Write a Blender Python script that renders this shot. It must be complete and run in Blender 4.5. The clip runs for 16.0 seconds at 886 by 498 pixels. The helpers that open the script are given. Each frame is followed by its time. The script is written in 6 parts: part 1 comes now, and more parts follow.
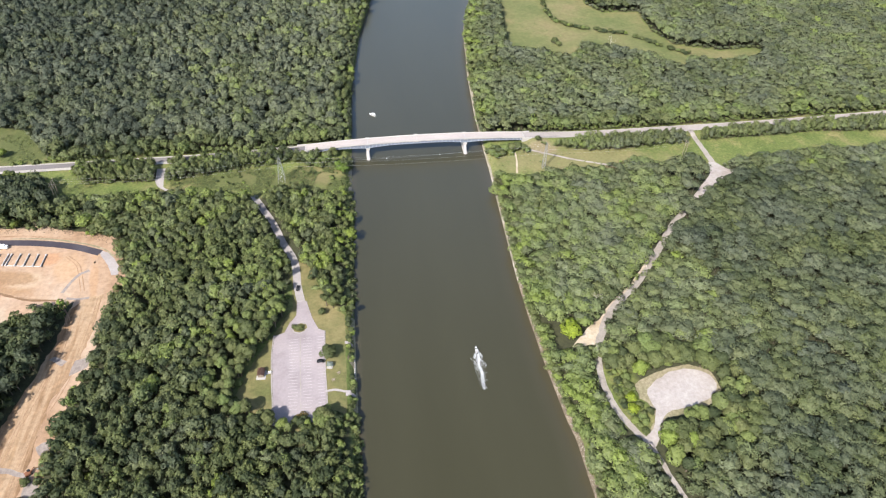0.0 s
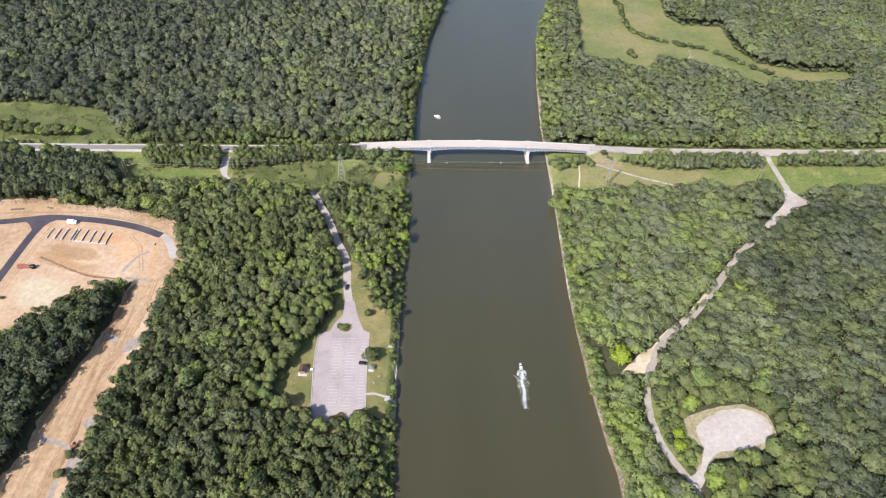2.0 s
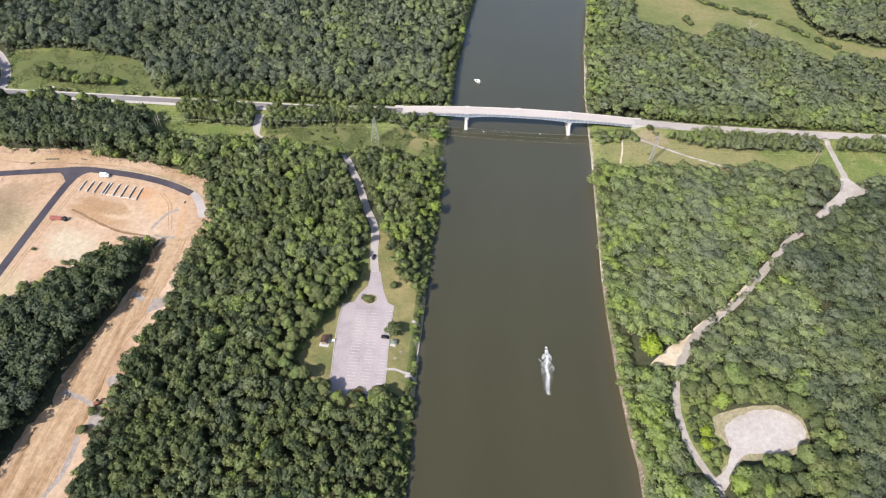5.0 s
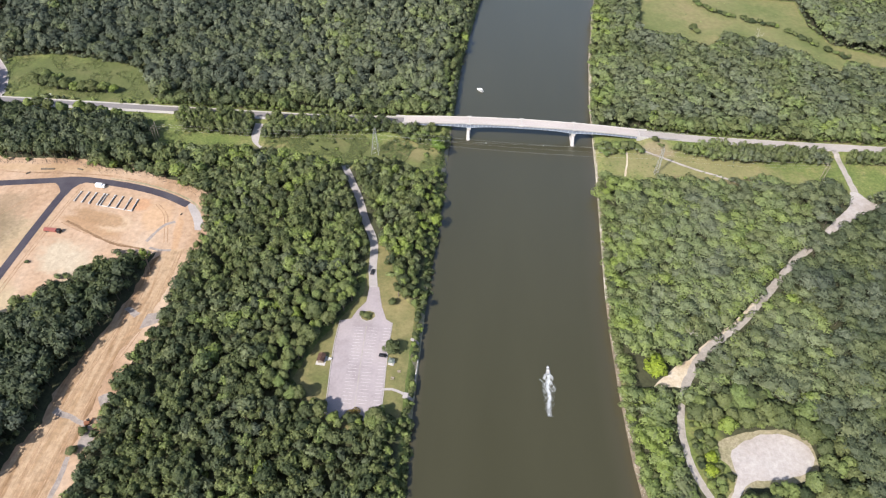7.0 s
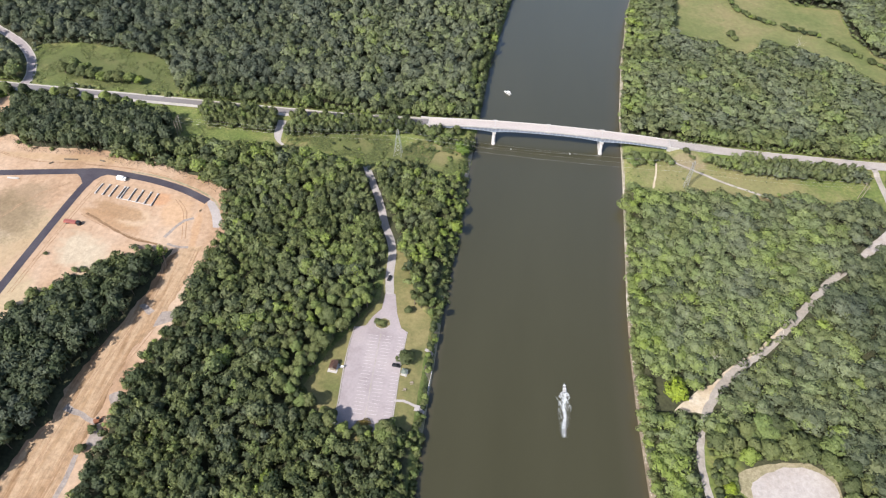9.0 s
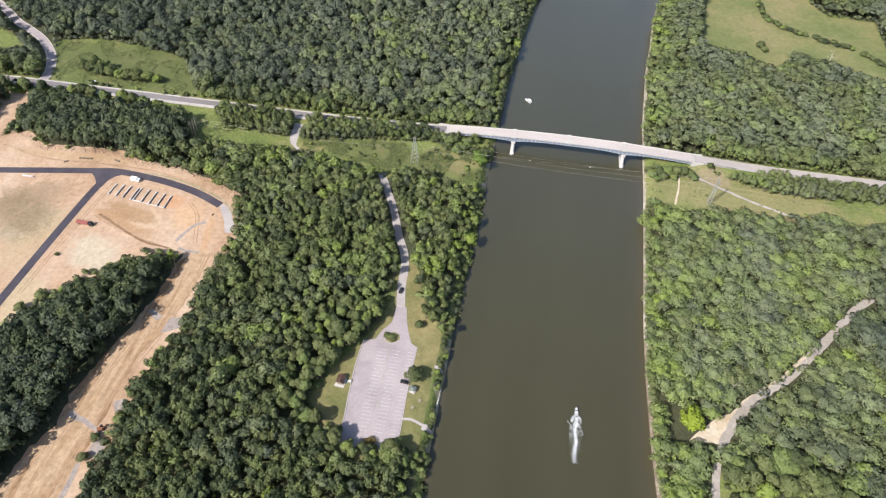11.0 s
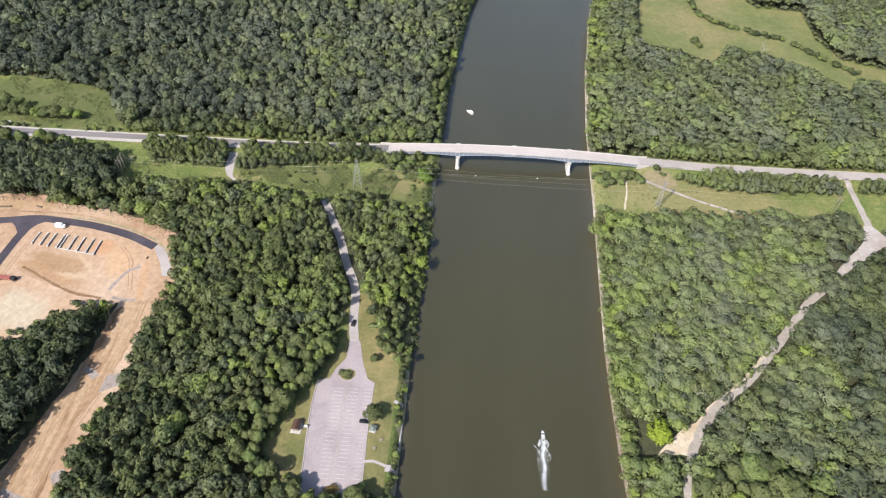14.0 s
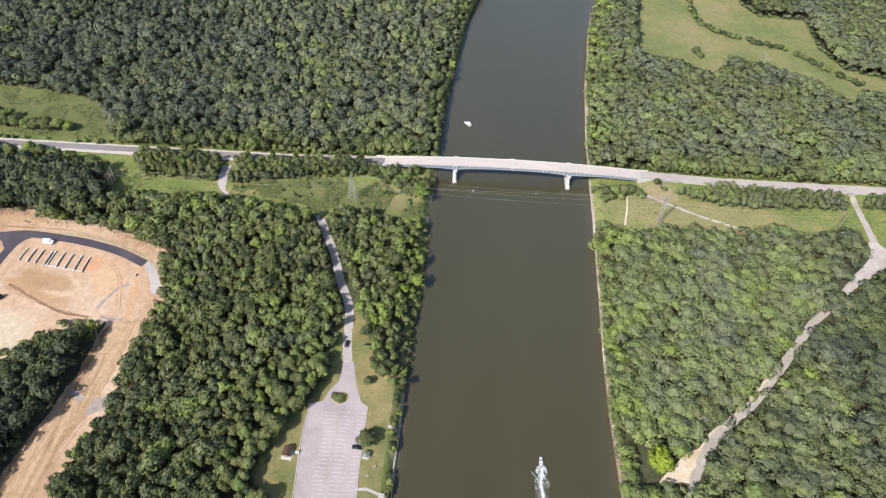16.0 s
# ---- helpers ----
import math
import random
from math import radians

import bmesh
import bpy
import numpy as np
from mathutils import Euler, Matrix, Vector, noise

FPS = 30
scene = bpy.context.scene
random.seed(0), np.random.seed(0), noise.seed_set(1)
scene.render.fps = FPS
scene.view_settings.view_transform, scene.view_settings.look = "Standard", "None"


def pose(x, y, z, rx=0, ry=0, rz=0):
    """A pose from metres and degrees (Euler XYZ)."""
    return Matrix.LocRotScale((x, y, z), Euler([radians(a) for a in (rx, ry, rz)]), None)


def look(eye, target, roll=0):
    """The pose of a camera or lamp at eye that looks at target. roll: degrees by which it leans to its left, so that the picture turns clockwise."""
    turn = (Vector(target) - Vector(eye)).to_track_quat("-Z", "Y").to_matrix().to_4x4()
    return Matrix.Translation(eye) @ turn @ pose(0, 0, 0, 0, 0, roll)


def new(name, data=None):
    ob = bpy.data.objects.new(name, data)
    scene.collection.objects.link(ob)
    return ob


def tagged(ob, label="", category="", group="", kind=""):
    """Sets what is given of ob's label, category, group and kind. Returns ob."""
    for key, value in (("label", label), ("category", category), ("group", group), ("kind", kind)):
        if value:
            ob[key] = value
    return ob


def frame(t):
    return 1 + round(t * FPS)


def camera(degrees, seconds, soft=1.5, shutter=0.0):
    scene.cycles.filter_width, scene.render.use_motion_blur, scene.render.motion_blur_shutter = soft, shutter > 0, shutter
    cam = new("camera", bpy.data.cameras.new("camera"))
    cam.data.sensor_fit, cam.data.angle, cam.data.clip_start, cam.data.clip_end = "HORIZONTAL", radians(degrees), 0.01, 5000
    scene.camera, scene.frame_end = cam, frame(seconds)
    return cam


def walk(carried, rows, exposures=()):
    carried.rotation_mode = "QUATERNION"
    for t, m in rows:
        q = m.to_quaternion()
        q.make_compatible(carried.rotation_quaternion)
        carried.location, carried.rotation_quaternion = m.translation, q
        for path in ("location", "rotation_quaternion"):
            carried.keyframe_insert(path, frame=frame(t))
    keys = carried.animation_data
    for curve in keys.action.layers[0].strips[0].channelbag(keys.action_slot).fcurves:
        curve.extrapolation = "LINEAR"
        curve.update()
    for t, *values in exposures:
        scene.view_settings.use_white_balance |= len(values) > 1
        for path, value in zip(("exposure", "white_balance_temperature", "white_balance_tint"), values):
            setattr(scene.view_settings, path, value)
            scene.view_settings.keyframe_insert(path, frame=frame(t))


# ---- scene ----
cam = camera(67.5, 16.0, 1.2)
PATH = [
    (0, (-47.141, -449.439, 313.813), (-46.911, -447.986, 312.458), 2.1),
    (0.5, (-46.177, -447.223, 313.798), (-46.021, -445.762, 312.441), 2.2),
    (1, (-45.23, -445.055, 313.797), (-45.139, -443.59, 312.438), 2.3),
    (1.5, (-44.285, -442.893, 313.81), (-44.225, -441.428, 312.45), 2.3),
    (2, (-43.382, -440.645, 313.822), (-43.324, -439.181, 312.461), 2.3),
    (2.5, (-42.524, -438.239, 313.829), (-42.466, -436.822, 312.419), 2.3),
    (3, (-41.73, -435.583, 313.835), (-41.672, -434.212, 312.38), 2.4),
    (3.5, (-41.037, -432.787, 313.849), (-41.001, -431.417, 312.393), 2.4),
    (4, (-40.457, -429.844, 313.865), (-40.484, -428.476, 312.406), 2.5),
    (6.5, (-38.238, -414.422, 314.151), (-38.29, -413.056, 312.691), 2.4),
    (7, (-37.894, -411.24, 314.173), (-37.953, -409.874, 312.714), 2.4),
    (7.5, (-37.604, -408.019, 314.203), (-37.699, -406.656, 312.742), 2.5),
    (8, (-37.384, -404.787, 314.248), (-37.499, -403.431, 312.783), 2.5),
    (8.5, (-37.243, -401.529, 314.315), (-37.365, -400.18, 312.844), 2.6),
    (10.8, (-36.836, -386.051, 314.853), (-36.97, -384.721, 313.367), 2.7),
    (11, (-36.803, -384.71, 314.867), (-36.978, -383.383, 313.381), 2.8),
    (11.5, (-36.724, -381.401, 314.922), (-36.905, -380.075, 313.435), 2.8),
    (12, (-36.672, -378.124, 314.973), (-36.85, -376.798, 313.486), 2.8),
    (12.5, (-36.668, -374.875, 315.019), (-36.755, -373.537, 313.534), 2.6),
    (13, (-36.678, -371.671, 315.065), (-36.721, -370.329, 313.583), 2.6),
    (13.5, (-36.579, -368.428, 315.103), (-36.621, -367.085, 313.621), 2.6),
    (14, (-36.352, -365.146, 315.125), (-36.393, -363.803, 313.644), 2.6),
    (14.5, (-36.048, -361.83, 315.125), (-36.089, -360.486, 313.645), 2.7),
    (15, (-35.722, -358.451, 315.111), (-35.763, -357.106, 313.631), 2.7),
    (15.5, (-35.38, -355.042, 315.092), (-35.421, -353.697, 313.612), 2.7),
    (16, (-35.042, -351.641, 315.076), (-35.083, -350.295, 313.597), 2.7),
]
walk(cam, [(t, look(eye, target, roll)) for t, eye, target, roll in PATH],
     exposures=((0.0, 0.81), (1.0, 0.79), (2.5, 0.75), (4.0, 0.74), (8.0, 0.71), (11.0, 0.70), (16.0, 0.69)))

# ---------------- light ----------------
TO_SUN = Vector((-0.66, -0.79, 1.0)).normalized()
world = bpy.data.worlds.new("sky_world")
scene.world = world
world.use_nodes = True
wn = world.node_tree.nodes
sky = wn.new("ShaderNodeTexSky")
sky.sky_type = 'NISHITA'
sky.sun_disc = False
sky.sun_elevation = math.asin(TO_SUN.z)
sky.sun_rotation = math.atan2(TO_SUN.x, TO_SUN.y)
sky.air_density, sky.dust_density, sky.ozone_density = 1.0, 1.5, 1.0
wn["Background"].inputs["Strength"].default_value = 0.130
world.node_tree.links.new(sky.outputs[0], wn["Background"].inputs["Color"])
sun_data = bpy.data.lights.new("sun", 'SUN')
sun_data.energy, sun_data.angle, sun_data.color = 4.6, radians(0.53), (1.0, 0.957, 0.915)
sun = new("sun", sun_data)
sun.matrix_world = look(TO_SUN * 900, (0, 0, 0))

# ---------------- materials ----------------
def ramp_node(nt, stops):
    r = nt.nodes.new("ShaderNodeValToRGB")
    el = r.color_ramp.elements
    while len(el) < len(stops):
        el.new(0.5)
    for e, (p, c) in zip(el, stops):
        e.position, e.color = p, (*c, 1)
    return r

def noise_node(nt, scale, detail=4.0, rough=0.6, stretch=None):
    tc = nt.nodes.new("ShaderNodeNewGeometry")
    n = nt.nodes.new("ShaderNodeTexNoise")
    n.inputs["Scale"].default_value, n.inputs["Detail"].default_value, n.inputs["Roughness"].default_value = scale, detail, rough
    if stretch:
        mp = nt.nodes.new("ShaderNodeMapping")
        mp.inputs["Rotation"].default_value = (0, 0, radians(stretch[3]))
        mp.inputs["Scale"].default_value = stretch[:3]
        nt.links.new(tc.outputs["Position"], mp.inputs["Vector"])
        nt.links.new(mp.outputs[0], n.inputs["Vector"])
    else:
        nt.links.new(tc.outputs["Position"], n.inputs["Vector"])
    return n

def mix_color(nt, fac, a, b, mode='MIX'):
    m = nt.nodes.new("ShaderNodeMix")
    m.data_type, m.blend_type = 'RGBA', mode
    for s, v in ((m.inputs[0], fac), (m.inputs[6], a), (m.inputs[7], b)):
        if hasattr(v, "is_linked"):
            nt.links.new(v, s)
        elif isinstance(v, (int, float)):
            s.default_value = v
        else:
            s.default_value = (*v, 1)
    return m.outputs[2]

def surface(name, colors, big=0.03, small=0.6, rough=0.85, grain=0.25, bump=0.3, bump_scale=1.5, metal=0.0, stretch=None, spec=0.3):
    """Two scales of noise: a wide one chooses the colour, a fine one grains it."""
    m = bpy.data.materials.new(name)
    m.use_nodes = True
    nt = m.node_tree
    b = nt.nodes["Principled BSDF"]
    n1 = noise_node(nt, big, 5.0, 0.62, stretch)
    k = len(colors)
    r = ramp_node(nt, [(0.32 + 0.36 * i / max(1, k - 1), c) for i, c in enumerate(colors)])
    nt.links.new(n1.outputs["Fac"], r.inputs[0])
    n2 = noise_node(nt, small, 3.0, 0.7)
    g = ramp_node(nt, [(0.3, (1 - grain,) * 3), (0.7, (1 + grain,) * 3)])
    nt.links.new(n2.outputs["Fac"], g.inputs[0])
    col = mix_color(nt, 1.0, r.outputs[0], g.outputs[0], 'MULTIPLY')
    nt.links.new(col, b.inputs["Base Color"])
    b.inputs["Roughness"].default_value, b.inputs["Metallic"].default_value = rough, metal
    b.inputs["Specular IOR Level"].default_value = spec
    if bump:
        n3 = noise_node(nt, bump_scale, 3.0, 0.6)
        bp = nt.nodes.new("ShaderNodeBump")
        bp.inputs["Strength"].default_value, bp.inputs["Distance"].default_value = bump, 0.4
        nt.links.new(n3.outputs["Fac"], bp.inputs["Height"])
        nt.links.new(bp.outputs[0], b.inputs["Normal"])
    return m

def stain(material, centre, radii, turn, color, strength):
    """A soft-edged patch of other soil, ragged by noise."""
    nt = material.node_tree
    b = nt.nodes["Principled BSDF"]
    base = b.inputs["Base Color"].links[0].from_socket
    geo = nt.nodes.new("ShaderNodeNewGeometry")
    n = noise_node(nt, 0.09, 4.0, 0.7)
    sub = nt.nodes.new("ShaderNodeVectorMath")
    sub.operation = 'SUBTRACT'
    nt.links.new(geo.outputs["Position"], sub.inputs[0])
    sub.inputs[1].default_value = (centre[0], centre[1], G_LEVEL)
    rot = nt.nodes.new("ShaderNodeVectorRotate")
    rot.rotation_type = 'Z_AXIS'
    rot.inputs["Angle"].default_value = radians(-turn)
    nt.links.new(sub.outputs[0], rot.inputs["Vector"])
    sc = nt.nodes.new("ShaderNodeVectorMath")
    sc.operation = 'MULTIPLY'
    nt.links.new(rot.outputs[0], sc.inputs[0])
    sc.inputs[1].default_value = (1 / radii[0], 1 / radii[1], 0)
    ln = nt.nodes.new("ShaderNodeVectorMath")
    ln.operation = 'LENGTH'
    nt.links.new(sc.outputs[0], ln.inputs[0])
    ad = nt.nodes.new("ShaderNodeMath")
    ad.operation = 'MULTIPLY_ADD'
    nt.links.new(n.outputs["Fac"], ad.inputs[0])
    ad.inputs[1].default_value = 1.6
    nt.links.new(ln.outputs["Value"], ad.inputs[2])
    mr = nt.nodes.new("ShaderNodeMapRange")
    mr.inputs["From Min"].default_value, mr.inputs["From Max"].default_value = 1.95, 1.45
    mr.inputs["To Min"].default_value, mr.inputs["To Max"].default_value = 0.0, strength
    nt.links.new(ad.outputs[0], mr.inputs["Value"])
    n2 = noise_node(nt, 0.5, 3.0, 0.7)
    g = ramp_node(nt, [(0.3, tuple(c * 0.8 for c in color)), (0.7, tuple(c * 1.2 for c in color))])
    nt.links.new(n2.outputs["Fac"], g.inputs[0])
    nt.links.new(mix_color(nt, mr.outputs[0], base, g.outputs[0]), b.inputs["Base Color"])

G_LEVEL = 5.0

def foliage(name, per_object, stops, light=1.0, grain=1.0):
    vary = lambda c: tuple(1 + grain * (v - 1) for v in c)
    m = bpy.data.materials.new(name)
    m.use_nodes = True
    nt = m.node_tree
    b = nt.nodes["Principled BSDF"]
    if per_object:
        src = nt.nodes.new("ShaderNodeObjectInfo").outputs["Random"]
    else:
        at = nt.nodes.new("ShaderNodeAttribute")
        at.attribute_name = "tint"
        src = at.outputs["Fac"]
    r = ramp_node(nt, stops)
    nt.links.new(src, r.inputs[0])
    tone = r.outputs[0]
    if not per_object:
        r2 = ramp_node(nt, COOL)
        nt.links.new(src, r2.inputs[0])
        kind = nt.nodes.new("ShaderNodeAttribute")
        kind.attribute_name = "cool"
        tone = mix_color(nt, kind.outputs["Fac"], tone, r2.outputs[0])
    geo = nt.nodes.new("ShaderNodeNewGeometry")
    g = ramp_node(nt, [(0.0, vary((0.77, 0.79, 0.80))), (1.0, vary((1.27, 1.25, 1.18)))])
    nt.links.new(geo.outputs["Random Per Island"], g.inputs[0])
    col = mix_color(nt, 1.0, tone, g.outputs[0], 'MULTIPLY')
    n = noise_node(nt, 0.35, 3.0, 0.6)
    g2 = ramp_node(nt, [(0.3, vary((0.8, 0.82, 0.8))), (0.7, vary((1.2, 1.18, 1.1)))])
    nt.links.new(n.outputs["Fac"], g2.inputs[0])
    col = mix_color(nt, 1.0, col, g2.outputs[0], 'MULTIPLY')
    n3 = noise_node(nt, 2.6, 2.0, 0.6)
    g3 = ramp_node(nt, [(0.35, vary((0.78, 0.8, 0.78))), (0.65, vary((1.24, 1.22, 1.18)))])
    nt.links.new(n3.outputs["Fac"], g3.inputs[0])
    col = mix_color(nt, 1.0, col, g3.outputs[0], 'MULTIPLY')
    if light != 1.0:
        col = mix_color(nt, 1.0, col, (light,) * 3, 'MULTIPLY')
    nt.links.new(col, b.inputs["Base Color"])
    b.inputs["Roughness"].default_value, b.inputs["Specular IOR Level"].default_value = 0.6, 0.22
    tr = nt.nodes.new("ShaderNodeBsdfTranslucent")
    nt.links.new(col, tr.inputs["Color"])
    mx = nt.nodes.new("ShaderNodeMixShader")
    mx.inputs[0].default_value = 0.46
    nt.links.new(b.outputs[0], mx.inputs[1])
    nt.links.new(tr.outputs[0], mx.inputs[2])
    lean = nt.nodes.new("ShaderNodeAttribute")
    lean.attribute_name = "lean"
    vt = nt.nodes.new("ShaderNodeVectorTransform")
    vt.vector_type, vt.convert_from, vt.convert_to = 'NORMAL', 'OBJECT', 'WORLD'
    nt.links.new(lean.outputs["Vector"], vt.inputs[0])
    nt.links.new(vt.outputs[0], b.inputs["Normal"])
    nt.links.new(vt.outputs[0], tr.inputs["Normal"])
    nt.links.new(mx.outputs[0], nt.nodes["Material Output"].inputs["Surface"])
    return m

def plain(name, color, rough=0.6, metal=0.0, grain=0.12, small=2.0):
    return surface(name, [tuple(c * 0.9 for c in color), tuple(min(1, c * 1.08) for c in color)], 0.4, small, rough, grain, 0.0, metal=metal)

def water_material():
    m = bpy.data.materials.new("river_water")
    m.use_nodes = True
    nt = m.node_tree
    b = nt.nodes["Principled BSDF"]
    n = noise_node(nt, 0.02, 5.0, 0.6, (1.0, 0.22, 1.0, 4))
    r = ramp_node(nt, [(0.3, (0.0395, 0.0360, 0.0160)), (0.7, (0.0470, 0.0430, 0.0208))])
    nt.links.new(n.outputs["Fac"], r.inputs[0])
    at = nt.nodes.new("ShaderNodeAttribute")
    at.attribute_name = "shallow"
    nt.links.new(mix_color(nt, at.outputs["Fac"], r.outputs[0], (0.082, 0.066, 0.047)), b.inputs["Base Color"])
    b.inputs["Roughness"].default_value, b.inputs["IOR"].default_value = 0.24, 1.5
    b.inputs["Specular IOR Level"].default_value = 0.55
    w = noise_node(nt, 0.9, 4.0, 0.6, (1.0, 0.6, 1.0, 20))
    bp = nt.nodes.new("ShaderNodeBump")
    bp.inputs["Strength"].default_value, bp.inputs["Distance"].default_value = 0.25, 0.12
    nt.links.new(w.outputs["Fac"], bp.inputs["Height"])
    nt.links.new(bp.outputs[0], b.inputs["Normal"])
    gl = nt.nodes.new("ShaderNodeBsdfGlossy")
    gl.inputs["Roughness"].default_value = 0.34
    nt.links.new(bp.outputs[0], gl.inputs["Normal"])
    lw = nt.nodes.new("ShaderNodeLayerWeight")
    mr = nt.nodes.new("ShaderNodeMapRange")
    mr.inputs["From Min"].default_value, mr.inputs["From Max"].default_value = 0.02, 0.62
    mr.inputs["To Min"].default_value, mr.inputs["To Max"].default_value = 0.0, 0.10
    mr.interpolation_type = 'SMOOTHSTEP'
    nt.links.new(lw.outputs["Facing"], mr.inputs["Value"])
    mx = nt.nodes.new("ShaderNodeMixShader")
    nt.links.new(mr.outputs[0], mx.inputs[0])
    nt.links.new(b.outputs[0], mx.inputs[1])
    nt.links.new(gl.outputs[0], mx.inputs[2])
    nt.links.new(mx.outputs[0], nt.nodes["Material Output"].inputs["Surface"])
    return m

# greyer, bluer leaf greens, with the haze over the farther woods painted in
COOL = [(0.0, (0.078, 0.094, 0.074)), (0.3, (0.108, 0.126, 0.093)), (0.55, (0.140, 0.158, 0.111)), (0.8, (0.173, 0.192, 0.131)), (1.0, (0.192, 0.224, 0.112))]
GREENS = [(0.0, (0.060, 0.079, 0.040)), (0.2, (0.093, 0.111, 0.053)), (0.42, (0.119, 0.143, 0.058)), (0.6, (0.156, 0.172, 0.076)), (0.78, (0.158, 0.206, 0.076)), (0.92, (0.202, 0.240, 0.088)), (1.0, (0.205, 0.262, 0.064))]
M_FOREST = foliage("forest_leaves", False, GREENS, 1.2)
M_SMOOTH = foliage("smooth_forest_leaves", False, GREENS, 1.2, 0.55)
M_LEAF = foliage("tree_leaves", True, GREENS, 1.15, 0.7)
M_LIME = foliage("lime_leaves", True, [(0.0, (0.275, 0.35, 0.048)), (1.0, (0.315, 0.385, 0.058))])
M_BRIGHT = foliage("bright_leaves", True, [(0.0, (0.16, 0.24, 0.055)), (1.0, (0.19, 0.27, 0.065))])
M_TAWNY = foliage("tawny_leaves", True, [(0.0, (0.20, 0.15, 0.05)), (1.0, (0.26, 0.19, 0.06))])
M_BARK = surface("bark", [(0.10, 0.075, 0.055), (0.16, 0.13, 0.10)], 0.5, 3.0, 0.9, 0.3, 0.4, 4.0)
M_GROUND = surface("woodland_floor_and_grass", [(0.040, 0.042, 0.022), (0.060, 0.062, 0.030)], 0.08, 0.6, 0.95, 0.3, 0.5, 0.6)
def add_grass(material):
    """Blend the meadow grass over the woodland floor by the ground's grass attribute."""
    nt = material.node_tree
    bs = nt.nodes["Principled BSDF"]
    base = bs.inputs["Base Color"].links[0].from_socket
    n = noise_node(nt, 0.05, 6.0, 0.65)
    r = ramp_node(nt, [(0.33, (0.092, 0.128, 0.034)), (0.52, (0.132, 0.155, 0.048)), (0.68, (0.215, 0.192, 0.085))])
    nt.links.new(n.outputs["Fac"], r.inputs[0])
    n2 = noise_node(nt, 0.55, 3.0, 0.7)
    g = ramp_node(nt, [(0.3, (0.62, 0.66, 0.6)), (0.7, (1.36, 1.32, 1.3))])
    nt.links.new(n2.outputs["Fac"], g.inputs[0])
    col = mix_color(nt, 1.0, r.outputs[0], g.outputs[0], 'MULTIPLY')
    at = nt.nodes.new("ShaderNodeAttribute")
    at.attribute_name = "grass"
    nt.links.new(mix_color(nt, at.outputs["Fac"], base, col), bs.inputs["Base Color"])
add_grass(M_GROUND)
stain(M_GROUND, (125, -24), (75, 20), -2, (0.235, 0.195, 0.098), 0.6)
stain(M_GROUND, (-355, 40), (95, 36), 0, (0.078, 0.088, 0.032), 0.75)
stain(M_GROUND, (101, -3), (15, 10), 0, (0.25, 0.19, 0.125), 0.7)
stain(M_GROUND, (-120, -27), (60, 14), -8, (0.090, 0.092, 0.036), 0.65)
stain(M_GROUND, (-78, -22), (22, 14), -2, (0.225, 0.180, 0.090), 0.5)
M_HAY = surface("hay_meadow", [(0.104, 0.124, 0.042), (0.146, 0.150, 0.058), (0.205, 0.172, 0.082)], 0.02, 0.25, 0.9, 0.16, 0.4, 0.7)
M_LAWN = surface("mown_lawn", [(0.100, 0.108, 0.036), (0.158, 0.142, 0.058), (0.215, 0.178, 0.080)], 0.05, 0.5, 0.9, 0.18, 0.3, 1.0)
M_DIRT = surface("graded_dirt", [(0.265, 0.165, 0.098), (0.345, 0.230, 0.148), (0.392, 0.275, 0.188), (0.425, 0.318, 0.232)], 0.035, 0.35, 0.95, 0.18, 0.35, 0.5, stretch=(1.0, 0.3, 1.0, 55))
for cen, rad, tn, colr, st in (((-284, -153), (21, 13), -30, (0.40, 0.335, 0.245), 0.85), ((-345, -113), (20, 13), 10, (0.245, 0.175, 0.110), 0.8), ((-340, -138), (22, 18), 20, (0.30, 0.25, 0.17), 0.8), ((-326, -155), (12, 40), -20, (0.33, 0.26, 0.15), 0.5),
                             ((-279, -125), (26, 5.5), -19, (0.30, 0.180, 0.095), 0.75), ((-254, -102), (7, 6), 0, (0.40, 0.22, 0.12), 0.8), ((-262, -121), (12, 7), 10, (0.50, 0.39, 0.27), 0.45), ((-340, -72), (50, 4), 4, (0.36, 0.25, 0.14), 0.5),
                             ((-240, -112), (10, 14), 30, (0.46, 0.29, 0.16), 0.5), ((-222, -122), (3, 22), 12, (0.40, 0.24, 0.13), 0.6), ((-300, -200), (14, 30), 30, (0.36, 0.29, 0.18), 0.7)):
    stain(M_DIRT, cen, rad, tn, colr, st)
stain(M_DIRT, (-345, -130), (26, 17), -30, (0.20, 0.145, 0.085), 0.85)
stain(M_DIRT, (-276, -116), (20, 6), -14, (0.27, 0.165, 0.088), 0.8)
M_TRACK = surface("churned_dirt", [(0.120, 0.068, 0.036), (0.25, 0.155, 0.086), (0.37, 0.260, 0.165), (0.295, 0.195, 0.113)], 0.13, 0.35, 0.95, 0.22, 0.4, 0.6, stretch=(1.0, 0.09, 1.0, -7))
M_BANK = surface("bare_bank_soil", [(0.10, 0.078, 0.052), (0.20, 0.160, 0.115)], 0.15, 0.8, 0.95, 0.3, 0.3, 1.0)
M_RIM = surface("weedy_sand_rim", [(0.20, 0.18, 0.10), (0.31, 0.265, 0.18)], 0.15, 0.6, 0.95, 0.22, 0.3, 1.0)
M_ASPHALT = surface("new_asphalt", [(0.038, 0.032, 0.043), (0.066, 0.059, 0.069)], 0.06, 1.2, 0.8, 0.15, 0.0)
M_OLDROAD = surface("worn_asphalt", [(0.145, 0.132, 0.132), (0.196, 0.178, 0.174)], 0.08, 0.9, 0.85, 0.12, 0.0, stretch=(0.15, 1.0, 1.0, 1))
